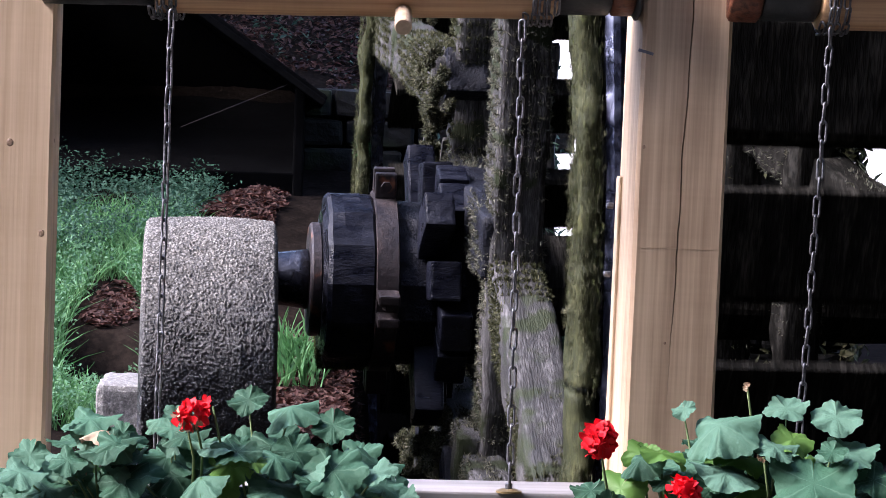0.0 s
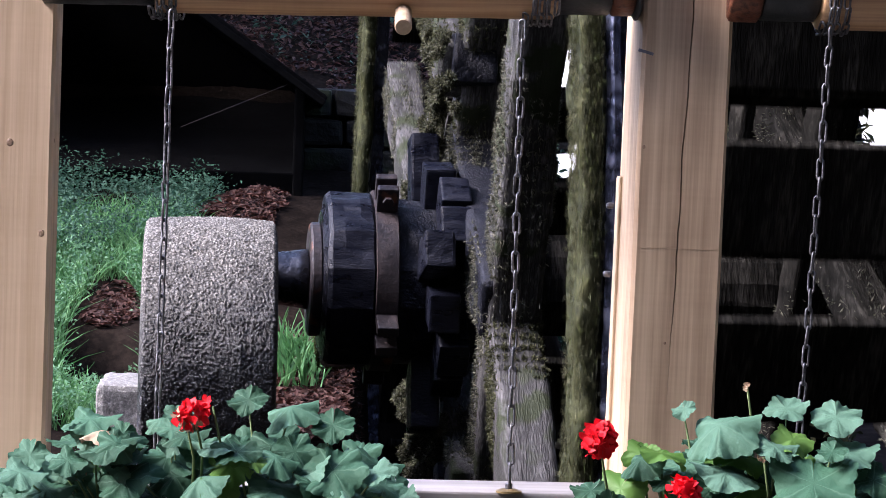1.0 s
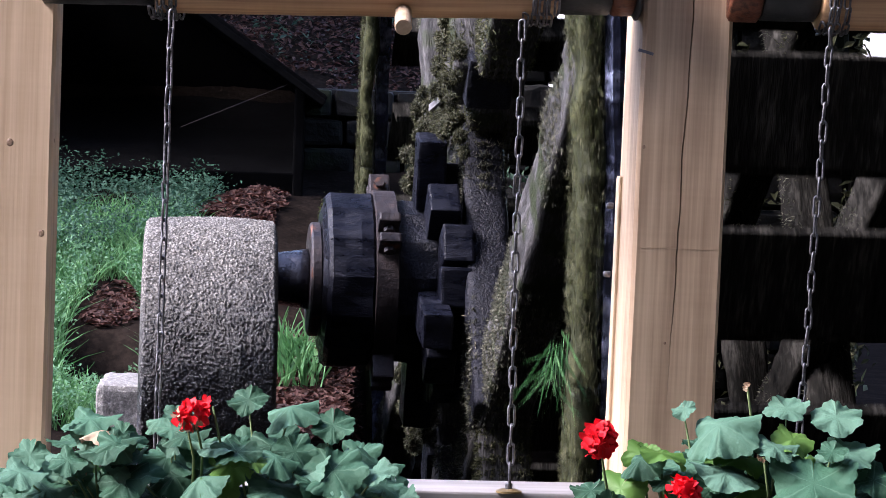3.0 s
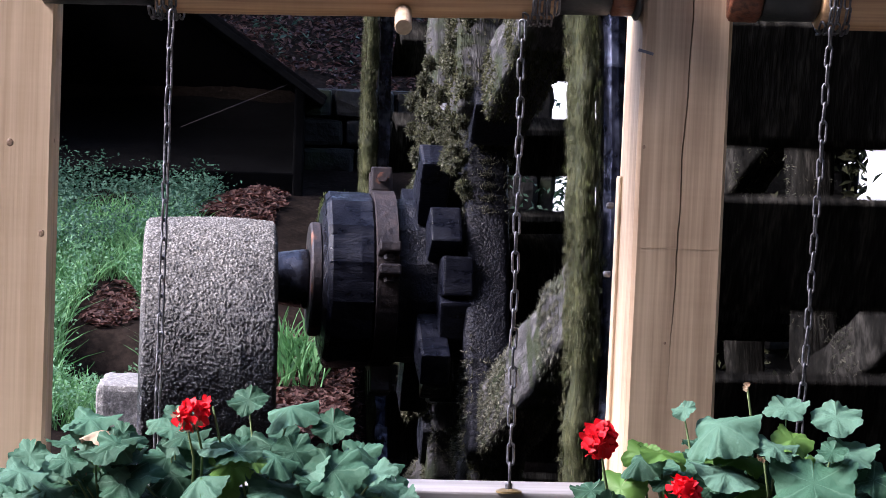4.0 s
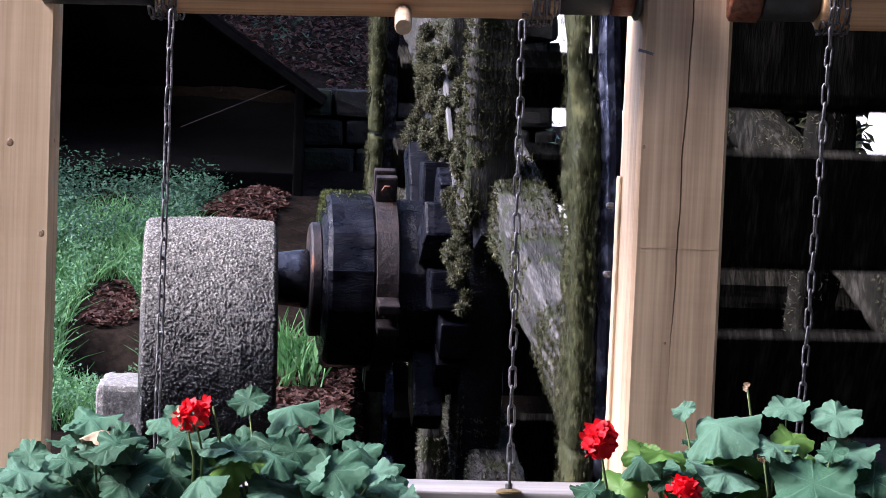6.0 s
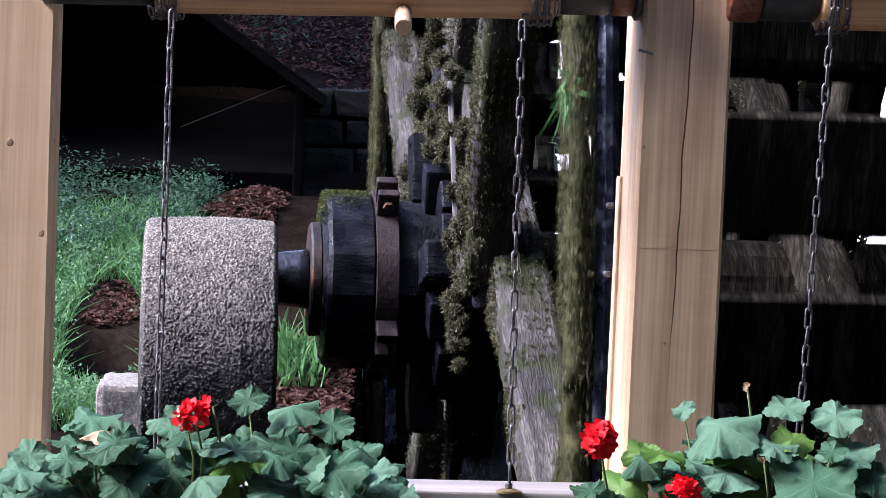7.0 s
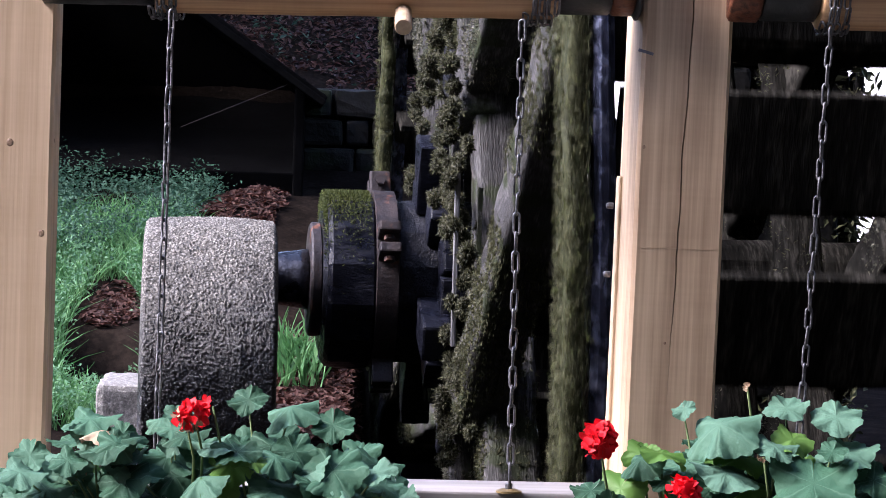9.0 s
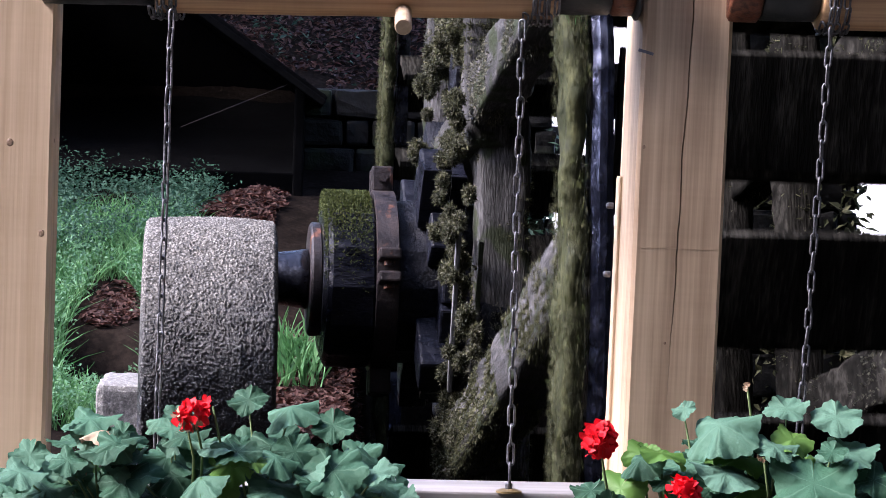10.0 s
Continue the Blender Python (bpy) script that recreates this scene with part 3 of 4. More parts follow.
# ---- posts, roller, rail ----
def wooden_post(name, x, y, turn, lean, width, depth, crack):
    """A sawn upright; crack: the path of a drying split down its front."""
    post = thing(name, pose(x, y, 0, 0, lean, turn), "new sawn softwood post with a drying crack" if crack else "new sawn softwood post with small knots", "wooden post", "posts of the frame")
    bm = bmesh.new()
    zs = steps(0.0, 2.6, 130)
    c = 0.006
    def crack_x(z):
        return width * 0.53 - 0.006 + 0.022 * (z - 1.45) + 0.003 * noise.noise(Vector((0, 0, z * 9))) + 0.0012 * noise.noise(Vector((0, 0, z * 40)))
    rows = []
    for z in zs:
        wv = 0.0008 * noise.noise(Vector((x, 0, z * 7)))
        if crack:
            k = max(0.0, min(1.0, (z - 1.18) / 0.25))
            cx = crack_x(z)
            hw = 0.0012 * k + 0.00005
            front = [(c + wv, 0), (cx * 0.5, 0), (cx - hw, 0), (cx, 0.018 * k + 0.00005), (cx + hw, 0), ((cx + width) * 0.5, 0), (width - c, 0)]
        else:
            front = [(c + wv, 0), (width * 0.5, 0), (width - c + wv, 0)]
        loop = front + [(width + wv, c), (width, depth - c), (width - c, depth), (c, depth), (0, depth - c), (0 + wv, c)]
        rows.append([bm.verts.new((p[0], p[1], z)) for p in loop])
    for a, b in zip(rows, rows[1:]):
        n = len(a)
        for i in range(n):
            bm.faces.new((a[i], a[(i + 1) % n], b[(i + 1) % n], b[i]))
    bm.faces.new(rows[0])
    bm.faces.new(rows[-1])
    bmesh.ops.recalc_face_normals(bm, faces=bm.faces)
    part("post_timber", bm, BROWN_POST if crack else POST_WOOD, post)
    return post


wooden_post("wooden_post", -0.787, 4.437, 4.0, 0.1, 0.150, 0.15, False)
wooden_post("wooden_post", 0.292, 4.50, 7.0, 0.75, 0.149, 0.15, True)


# ---- roller, rail, chains ----
def along(x, y0=4.465, slope=0.075):
    """Depth of the frame's line at x."""
    return y0 + slope * (x + 0.44)


ROLL_TURN = math.degrees(math.atan(0.075))


def roller(name, x0, x1, z0, z1, spans, label):
    """A horizontal log in pieces: (from, to, radius, name, material, label)."""
    dz = math.degrees(math.atan2(z1 - z0, x1 - x0))
    ob = thing(name, pose(x0, along(x0), z0, 0, -dz, ROLL_TURN), label, "roller", "winding rollers")
    for a, b, r, pname, mat, plabel in spans:
        n = max(2, int((b - a) / 0.03))
        prof = [(a - x0, r - 0.006)] + [(a - x0 + 0.004 + (b - a - 0.008) * i / n, r) for i in range(n + 1)] + [(b - x0, r - 0.006)]
        bm = lathe(prof, 40)
        shake(bm, 0.0022 if mat is PEELED else 0.0008, 7, 2)
        part(pname, bm, mat, ob, plabel, smooth=True)
    return ob


left_roller = roller("roller", -0.66, 0.31, 1.886, 1.902, [
    (-0.66, -0.478, 0.066, "painted_end", BLACK_PAINT, "black painted iron sleeve"),
    (-0.478, 0.172, 0.077, "log", PEELED, "peeled varnished log"),
    (0.172, 0.262, 0.068, "sleeve", BLACK_PAINT, "black painted iron sleeve"),
    (0.262, 0.300, 0.069, "rust_ring", RUST_RING, "rusty copper-red ring"),
    (0.300, 0.310, 0.076, "washer", BLACK_PAINT, "")], "peeled log roller with black sleeves and a peg")
part("peg", lathe([(-0.108, 0.0125), (-0.106, 0.0138), (0.0, 0.0138)], 20, axis="Y", m=Matrix.Translation((0.583, -0.01, -0.058)) @ pose(0, 0, 0, 22, 0, -3)), END_GRAIN, left_roller, "short round wooden peg", smooth=False)
roller("roller", 0.45, 1.10, 1.898, 1.906, [
    (0.45, 0.505, 0.069, "rust_ring", RUST_RING, "rusty copper-red ring"),
    (0.505, 0.600, 0.066, "sleeve", BLACK_PAINT, "black painted iron sleeve"),
    (0.600, 1.10, 0.078, "log", PEELED, "peeled varnished log")], "peeled log roller with a rust-red ring")

rail = thing("rail", pose(-0.648, 4.36, 1.02, 0, 0, ROLL_TURN), "grey weathered wooden rail between the posts", "rail")
part("rail_board", box((0.955, 0.16, 0.035), (0.479, 0.09, 0.018), 0.004, cuts=6, rough=0.0008), RAIL_WOOD, rail)
rail2 = thing("rail", pose(0.455, 4.44, 1.02, 0, 0, ROLL_TURN), "grey weathered wooden rail between the posts", "rail")
part("rail_board", box((0.9, 0.16, 0.035), (0.45, 0.09, 0.018), 0.004, cuts=6, rough=0.0008), RAIL_WOOD, rail2)
ledge = thing("planter_wall", pose(0, 4.30, 0), "low plain stone wall under the planters", "low wall", kind="structure")
part("wall_body", box((2.6, 0.34, 0.86), (0, 0, 0.43), 0.02, cuts=8, rough=0.004), STONE, ledge)


def link_mesh():
    """One long welded chain link, its length along z."""
    bm = bmesh.new()
    h, w, r = 0.0125, 0.0048, 0.0021
    pts = []
    for i in range(7):
        a = math.pi * i / 6
        pts.append(Vector((w * math.cos(a), 0, h + w * math.sin(a))))
    for i in range(7):
        a = math.pi + math.pi * i / 6
        pts.append(Vector((w * math.cos(a), 0, -h + w * math.sin(a))))
    n, segs, rings = len(pts), 6, []
    for i, p in enumerate(pts):
        d = (pts[(i + 1) % n] - pts[i - 1]).normalized()
        u, y = d.cross(Vector((0, 1, 0))), Vector((0, 1, 0))
        rings.append([bm.verts.new(p + (u * math.cos(2 * math.pi * k / segs) + y * math.sin(2 * math.pi * k / segs)) * r) for k in range(segs)])
    for i in range(n):
        a, b = rings[i], rings[(i + 1) % n]
        for k in range(segs):
            bm.faces.new((a[k], a[(k + 1) % segs], b[(k + 1) % segs], b[k]))
    bmesh.ops.recalc_face_normals(bm, faces=bm.faces)
    me = bpy.data.meshes.new("link")
    bm.to_mesh(me)
    bm.free()
    me.materials.append(CHAIN_IRON)
    me.polygons.foreach_set("use_smooth", [True] * len(me.polygons))
    return me


LINK = link_mesh()
STEP = 0.0314


def chain(top, foot, roll_x, roll_z, turns, rng):
    """A chain from the roller to the rail, with its coils round the roller."""
    ob = thing("chain", Matrix.Translation(top), "dark iron chain wound round the roller and fixed to the rail", "chain", "hanging chains")
    d = Vector(foot) - Vector(top)
    n = int(d.length / STEP)
    q = (-d).to_track_quat("Z", "Y").to_matrix().to_4x4()
    for i in range(n + 1):
        lk = new("link", LINK)
        lk.parent = ob
        swing = 28 + rng.uniform(-7, 7) + (90 if i % 2 else 0)
        lk.matrix_basis = Matrix.Translation(d * ((i + 0.5) / (n + 1)) + Vector((rng.uniform(-1, 1) * 0.0008, 0, 0))) @ q @ pose(0, 0, 0, rng.uniform(-3, 3), rng.uniform(-3, 3), swing)
    cy = along(roll_x)
    rad = 0.0825
    per = int(2 * math.pi * rad / STEP)
    for i in range(int(turns * per)):
        a = -math.pi / 2 - 0.4 + 2 * math.pi * i / per
        x = roll_x + 0.0125 * i / per + rng.uniform(-1, 1) * 0.002
        p = Vector((x, cy + rad * math.cos(a), roll_z + rad * math.sin(a))) - Vector(top)
        lk = new("link", LINK)
        lk.parent = ob
        lk.matrix_basis = Matrix.Translation(p) @ Matrix.Rotation(a, 4, "X") @ pose(0, 0, 0, 0, 0, (90 if i % 2 else 0) + 45 + rng.uniform(-20, 20))
    return ob


cr = random.Random(8)
chain((-0.443, 4.385, 1.812), (-0.450, 4.40, 1.055), -0.478, 1.888, 3.2, cr)
two = chain((0.115, 4.42, 1.815), (0.119, 4.425, 1.072), 0.122, 1.898, 4.0, cr)
chain((0.615, 4.46, 1.82), (0.588, 4.49, 1.06), 0.607, 1.900, 3.4, cr)
plate = thing("chain_plate", pose(0.118, 4.425, 1.056), "small brass plate that fixes the chain to the rail", "fixing plate")
part("plate_disc", lathe([(0.0, 0.021), (0.003, 0.021), (0.006, 0.012)], 20, axis="Z"), material("old_brass", [(0.12, 0.08, 0.03), (0.25, 0.18, 0.08)], 40, 0.5, 0.3, metal=0.6), plate)
part("eye_bolt", lathe([(0.005, 0.006), (0.014, 0.006), (0.016, 0.004)], 10, axis="Z"), CHAIN_IRON, plate)


# ---- geraniums ----
def leaf_mesh(seed):
    """A round crinkled leaf with seven shallow lobes and a toothed edge, 1 across."""
    r = random.Random(seed)
    verts, faces = [(0, 0, 0)], []
    segs, rings = 84, 7
    ph, cup, wave = r.uniform(0, 6), r.uniform(-0.22, 0.04), r.uniform(0.05, 0.11)
    fold = r.uniform(-0.06, 0.10)
    o = Vector((seed * 4.1, 1.3, 0))
    for k in range(1, rings + 1):
        f = k / rings
        for i in range(segs + 1):
            a = -math.pi + 2 * math.pi * i / segs
            a2 = a * 0.995
            u = Vector((math.sin(a), math.cos(a), 0))
            lobe = 0.44 + 0.046 * math.cos(a * 6.0 + 0.25 * noise.noise(u * 2 + o)) + 0.05 * noise.noise(u * 1.3 + o) - 0.17 * max(0.0, abs(a) / math.pi - 0.86) / 0.14
            teeth = 0.034 * abs(math.sin(a * 10.5 + ph)) + 0.015 * noise.noise(u * 9 + o)
            rad = f * (lobe + teeth * f ** 3)
            x, y = rad * math.sin(a2), rad * math.cos(a2)
            z = cup * f * f + 0.03 * f * f * math.cos(a * 6.0) + wave * f ** 2.5 * math.sin(a * 3 + ph) + 0.06 * f * f * noise.noise(u * 4.5 * f + o) + fold * abs(x)
            verts.append((x, y, z))
    for i in range(segs):
        faces.append((0, 1 + i, 2 + i))
    for k in range(rings - 1):
        for i in range(segs):
            b = 1 + k * (segs + 1) + i
            c = b + segs + 1
            faces.append((b, c, c + 1, b + 1))
    me = bpy.data.meshes.new("leaf")
    me.from_pydata(verts, [], faces)
    me.materials.append(GERANIUM)
    me.polygons.foreach_set("use_smooth", [True] * len(me.polygons))
    return me


LEAVES = [leaf_mesh(s) for s in range(7)]
YOUNG_LEAVES = [leaf_mesh(s) for s in (11, 12)]
for me in YOUNG_LEAVES:
    me.materials[0] = YOUNG
DRY_LEAF = leaf_mesh(15)
DRY_LEAF.materials[0] = DRY


def flower_head(plant, place, size, rng, count, mat=PETAL):
    """A ball of small five-petalled flowers on short stalks."""
    for c in range(count):
        d = Vector((rng.gauss(0, 1), rng.gauss(-0.5, 0.8), rng.gauss(0.3, 0.8))).normalized()
        o = Vector(place) + d * size * rng.uniform(0.55, 1.0)
        bm = bmesh.new()
        t = d.to_track_quat("Z", "Y").to_matrix()
        for p in range(5):
            a = 2 * math.pi * p / 5 + rng.uniform(-0.3, 0.3)
            row = []
            s = size * rng.uniform(0.55, 0.75)
            up = rng.uniform(0.1, 0.5)
            for u, v in ((0.0, 0.10), (0.45, 0.34), (0.8, 0.42), (1.0, 0.22)):
                for sg in (-1, 1):
                    q = Vector((u * s, sg * v * s, up * s * u * u + 0.12 * s * math.sin(u * 5) * sg))
                    q = Matrix.Rotation(a, 3, "Z") @ q
                    row.append(bm.verts.new(o + t @ q))
            for k in range(3):
                bm.faces.new((row[2 * k], row[2 * k + 1], row[2 * k + 3], row[2 * k + 2]))
        part("blossom", bm, mat, plant, "", smooth=True)


def geranium(name, base, leaves, extra, spread, flowers, seed, label):
    plant = thing(name, Matrix.Translation(base), label, "geranium", "geraniums on the rail")
    r = random.Random(seed)
    b = Vector(base)
    rows = [(Vector(l[:3]) - b, l[3], 1) for l in leaves]
    for i in range(extra):
        u = r.uniform(-1, 1)
        top = spread[1] * (1 - 0.55 * abs(u) ** 2.2)
        rows.append((Vector((u * spread[0], r.uniform(-0.075, 0.11), r.uniform(-0.02, 1) * top)), r.uniform(0.05, 0.095), 0))
    for p, size, main in rows:
        pick = r.random()
        lf = new("leaf", r.choice(YOUNG_LEAVES) if not main and pick < 0.16 else DRY_LEAF if not main and pick < 0.175 else r.choice(LEAVES))
        lf.parent = plant
        tilt = r.uniform(18, 48) if main else r.uniform(5, 65)
        lf.matrix_basis = Matrix.Translation(p) @ pose(0, 0, 0, 0, 0, r.uniform(-30, 30)) @ pose(0, 0, 0, tilt, r.uniform(-22, 22), 0) @ Matrix.Rotation(r.uniform(-0.6, 0.6) + math.pi, 4, "Z") @ Matrix.Diagonal((size * 0.98, size * 0.98, size * 0.98, 1))
        root = Vector((p.x * 0.6 + r.uniform(-0.05, 0.05), r.uniform(-0.02, 0.06), -0.09))
        back = p + Vector((0, 0.006, -0.004))
        midp = (root + back) * 0.5 + Vector((r.uniform(-0.02, 0.02), 0.02, 0.02))
        part("stem", tube([root, midp, back], [0.0028, 0.0022, 0.0014], 5), STEM, plant, "", smooth=True)
    for place, size, count, mat in flowers:
        p = Vector(place) - b
        st = tube([Vector((p.x * 0.8, 0.02, -0.06)), p + Vector((0.012, 0.02, -0.06)), p], [0.0026, 0.0022, 0.0018], 6)
        part("flower_stalk", st, STEM, plant, "", smooth=True)
        flower_head(plant, p, size, r, count, mat)
    return plant


LEFT_LEAVES = [(-0.54, 4.27, 1.169, 0.101), (-0.42, 4.30, 1.112, 0.11), (-0.295, 4.27, 1.207, 0.066), (-0.23, 4.3, 1.194, 0.096), (-0.158, 4.21, 1.108, 0.118), (-0.256, 4.24, 1.139, 0.092), (-0.306, 4.21, 1.132, 0.083), (-0.64, 4.22, 1.089, 0.088), (-0.433, 4.3, 1.169, 0.057), (-0.163, 4.29, 1.17, 0.075), (-0.079, 4.25, 1.08, 0.061), (-0.568, 4.23, 1.108, 0.066)]
LEFT_LOW = [(-0.235, 4.22, 1.076, 0.132), (-0.478, 4.21, 1.083, 0.096), (-0.36, 4.2, 1.09, 0.10), (-0.39, 4.25, 1.15, 0.08), (-0.60, 4.24, 1.06, 0.09)]
RIGHT_LEAVES = [(0.437, 4.24, 1.194, 0.132), (0.544, 4.29, 1.219, 0.075), (0.62, 4.27, 1.209, 0.092), (0.52, 4.22, 1.165, 0.075), (0.635, 4.24, 1.158, 0.101), (0.445, 4.21, 1.125, 0.118), (0.317, 4.25, 1.136, 0.088), (0.385, 4.3, 1.21, 0.044), (0.577, 4.19, 1.114, 0.149), (0.24, 4.24, 1.086, 0.066), (0.673, 4.22, 1.118, 0.096), (0.356, 4.23, 1.107, 0.061)]
geranium("geranium", (-0.36, 4.27, 1.0), LEFT_LEAVES + LEFT_LOW, 120, (0.33, 0.175), [((-0.372, 4.2, 1.187), 0.024, 10, PETAL), ((-0.345, 4.21, 1.200), 0.018, 3, PETAL), ((-0.385, 4.2, 1.178), 0.018, 6, DRY)], 3, "red-flowered geranium with broad scalloped green leaves")
geranium("geranium", (0.50, 4.27, 1.0), RIGHT_LEAVES, 95, (0.26, 0.18), [((0.248, 4.2, 1.169), 0.026, 20, PETAL), ((0.374, 4.18, 1.088), 0.026, 14, PETAL), ((0.477, 4.25, 1.253), 0.008, 3, DRY), ((0.50, 4.2, 1.15), 0.008, 2, DRY)], 5, "red-flowered geranium with broad scalloped green leaves beside a post")
for px_, wd in ((-0.36, 0.62), (0.50, 0.52)):
    pl_ = thing("planter", pose(px_, 4.27, 0.86), "plain brown planter trough full of geraniums", "planter", "planters on the wall")
    bm = box((wd, 0.18, 0.14), (0, 0, 0.07), 0.012)
    part("trough", bm, TERRACOTTA, pl_)
    part("soil", box((wd - 0.03, 0.15, 0.012), (0, 0, 0.144), 0.003, cuts=4, rough=0.003), SOIL, pl_)


# knots, a pencil mark and a saw line on the posts
KNOT = material("knot_wood", [(0.16, 0.095, 0.055), (0.30, 0.195, 0.12)], 90, 0.6, 0.4)
PENCIL = material("pencil_grey", [(0.10, 0.10, 0.12), (0.2, 0.19, 0.2)], 90, 0.6, 0.1)


def knot(post, x, z, r, side=False):
    bm = bmesh.new()
    bmesh.ops.create_icosphere(bm, subdivisions=2, radius=1.0)
    size = Matrix.Diagonal((0.0004, r * 0.8, r, 1)) if side else Matrix.Diagonal((r * 0.9, 0.0004, r, 1))
    bmesh.ops.transform(bm, matrix=Matrix.Translation((0.150, x, z) if side else (x, 0.0, z)) @ size, verts=bm.verts)
    part("knot", bm, KNOT, post, "small dark knot", smooth=True)


posts = [o for o in scene.objects if o.name.startswith("wooden_post")]
left_post = min(posts, key=lambda o: o.location.x)
right_post = max(posts, key=lambda o: o.location.x)
knot(left_post, 0.081, 1.595, 0.0065)
knot(left_post, 0.135, 1.45, 0.006)
knot(left_post, 0.03, 1.60, 0.004, True)
knot(right_post, 0.010, 1.62, 0.003)
knot(right_post, 0.060, 1.30, 0.0025)
part("pencil_mark", box((0.026, 0.0006, 0.005), (0.006, -0.0004, 1.775), 0, turn=Matrix.Rotation(radians(14), 4, "Y")), PENCIL, right_post)
part("saw_line", box((0.136, 0.0004, 0.0006), (0.074, -0.0002, 1.456), 0), END_GRAIN, right_post)
part("batten", box((0.012, 0.03, 0.66), (0.0005, 0.135, 1.24), 0.003, cuts=4, rough=0.001), POST_WOOD, right_post, "narrow pale batten")
for zz in (1.52, 1.405):
    part("bolt_head", lathe([(-0.012, 0.003), (-0.009, 0.0055), (0.0, 0.0055)], 8, m=Matrix.Translation((-0.014, 0.12, zz))), CHAIN_IRON, right_post)


# ---- moss on the wheel ----
def moss_part(name, spots, rng, mat, length, width, label="", spread=0.8, parent=None):
    v, f = fronds(spots, rng, length, width, spread=spread)
    ob = raw(name, v, f, mat, parent or wheel)
    return tagged(ob, label, kind="stuff")


def rim_spots(n, x0, x1, r1, rng):
    out = []
    while len(out) < n:
        a = rng.uniform(0, 2 * math.pi)
        dens = noise.noise(Vector((math.cos(a) * 6, math.sin(a) * 6, 2))) + 0.5 * noise.noise(Vector((math.cos(a) * 25, math.sin(a) * 25, 5)))
        if rng.random() > 0.55 + dens:
            continue
        rad = Vector((0, math.cos(a), math.sin(a)))
        u = rng.random()
        off = wobble(rad.y * R)
        if u < 0.55:
            out.append((OFF + rad * (r1 + 0.004) + Vector((rng.uniform(x0, x1) + off, 0, 0)), rad))
        elif u < 0.85:
            out.append((OFF + rad * rng.uniform(r1 - 0.12, r1) + Vector((x0 - 0.004 + off, 0, 0)), Vector((-1, 0, 0))))
        else:
            out.append((OFF + rad * (r1 - 0.135) + Vector((rng.uniform(x0, x1) + off, 0, 0)), -rad))
    return out


mr = random.Random(21)
moss_part("rim_moss", rim_spots(110000, -0.014, 0.030, R, mr), mr, MOSS, 0.011, 0.0013, "olive moss along the rim")
moss_part("rim_moss", rim_spots(9000, -0.014, 0.030, R + 0.004, mr), mr, BRIGHT_MOSS, 0.013, 0.0014, "bright moss along the rim")
moss_part("rim_moss", rim_spots(5000, WIDTH, WIDTH + 0.07, R, mr), mr, MOSS, 0.028, 0.006)


def arm_spots(ob, n, rng, lump):
    """Spots over an arm's faces, denser where a slow noise is high."""
    me = ob.data
    polys = [p for p in me.polygons if p.area > 1e-5]
    weights = [p.area for p in polys]
    out = []
    for p in rng.choices(polys, weights, k=n * 3):
        vs = [me.vertices[i].co for i in p.vertices]
        k = [rng.random() for _ in vs]
        t = sum(k)
        c = sum((v * (q / t) for v, q in zip(vs, k)), Vector())
        if noise.noise(c * 4 + Vector((lump, 0, 0))) + 0.4 * noise.noise(c * 13) + rng.uniform(-0.2, 0.2) > 0.10:
            out.append((c, p.normal.copy()))
            if len(out) >= n:
                break
    return out


for i, ob in enumerate(arms + far_arms):
    n = 9000 if i == 5 else 24000 if i < 8 else 4000
    moss_part("arm_moss", arm_spots(ob, n, mr, i * 7.0), mr, GREY_MOSS if i % 2 else MOSS, 0.0115, 0.0013, "olive and grey moss on the arm", parent=ob)


def lump(place, size, seed):
    """A rough cushion of moss."""
    bm = bmesh.new()
    bmesh.ops.create_icosphere(bm, subdivisions=3, radius=1.0)
    for v in bm.verts:
        k = 1 + 0.6 * noise.noise(v.co * 1.7 + Vector((seed * 9, 0, 0))) + 0.22 * noise.noise(v.co * 4.5 + Vector((seed * 5, 3, 0)))
        v.co = Vector((v.co.x * size[0], v.co.y * size[1], v.co.z * size[2])) * k
    bmesh.ops.transform(bm, matrix=Matrix.Translation(place), verts=bm.verts)
    bm.normal_update()
    spots = [(f.calc_center_median(), f.normal.copy()) for f in bm.faces]
    return bm, spots


# ragged moss that hangs from the arms and the joints: angle at the start, distance from the axle, place along it, size
SHAGGY = [(178, 0.66, -0.03, 0.035), (170, 0.58, -0.03, 0.035), (160, 0.52, -0.02, 0.035), (184, 0.44, -0.03, 0.03), (205, 0.46, -0.02, 0.03), (128, 0.80, -0.02, 0.035), (122, 0.72, -0.02, 0.035), (140, 0.52, 0.0, 0.03), (150, 0.62, 0.0, 0.035),
          (98, 0.64, -0.02, 0.03), (90, 0.54, -0.02, 0.03), (114, 0.48, -0.02, 0.03), 
          (197, 0.70, -0.03, 0.04), (206, 0.58, -0.03, 0.035), (229, 0.69, -0.02, 0.04), (240, 0.62, -0.02, 0.04), (246, 0.76, 0.0, 0.045), (258, 0.58, -0.03, 0.04), (266, 0.70, -0.02, 0.04), (285, 0.50, -0.02, 0.04), (291, 0.45, -0.02, 0.035), (222, 0.78, 0.0, 0.04), (122, 0.55, -0.01, 0.03)]
shaggy_spots, core_spots = [], []
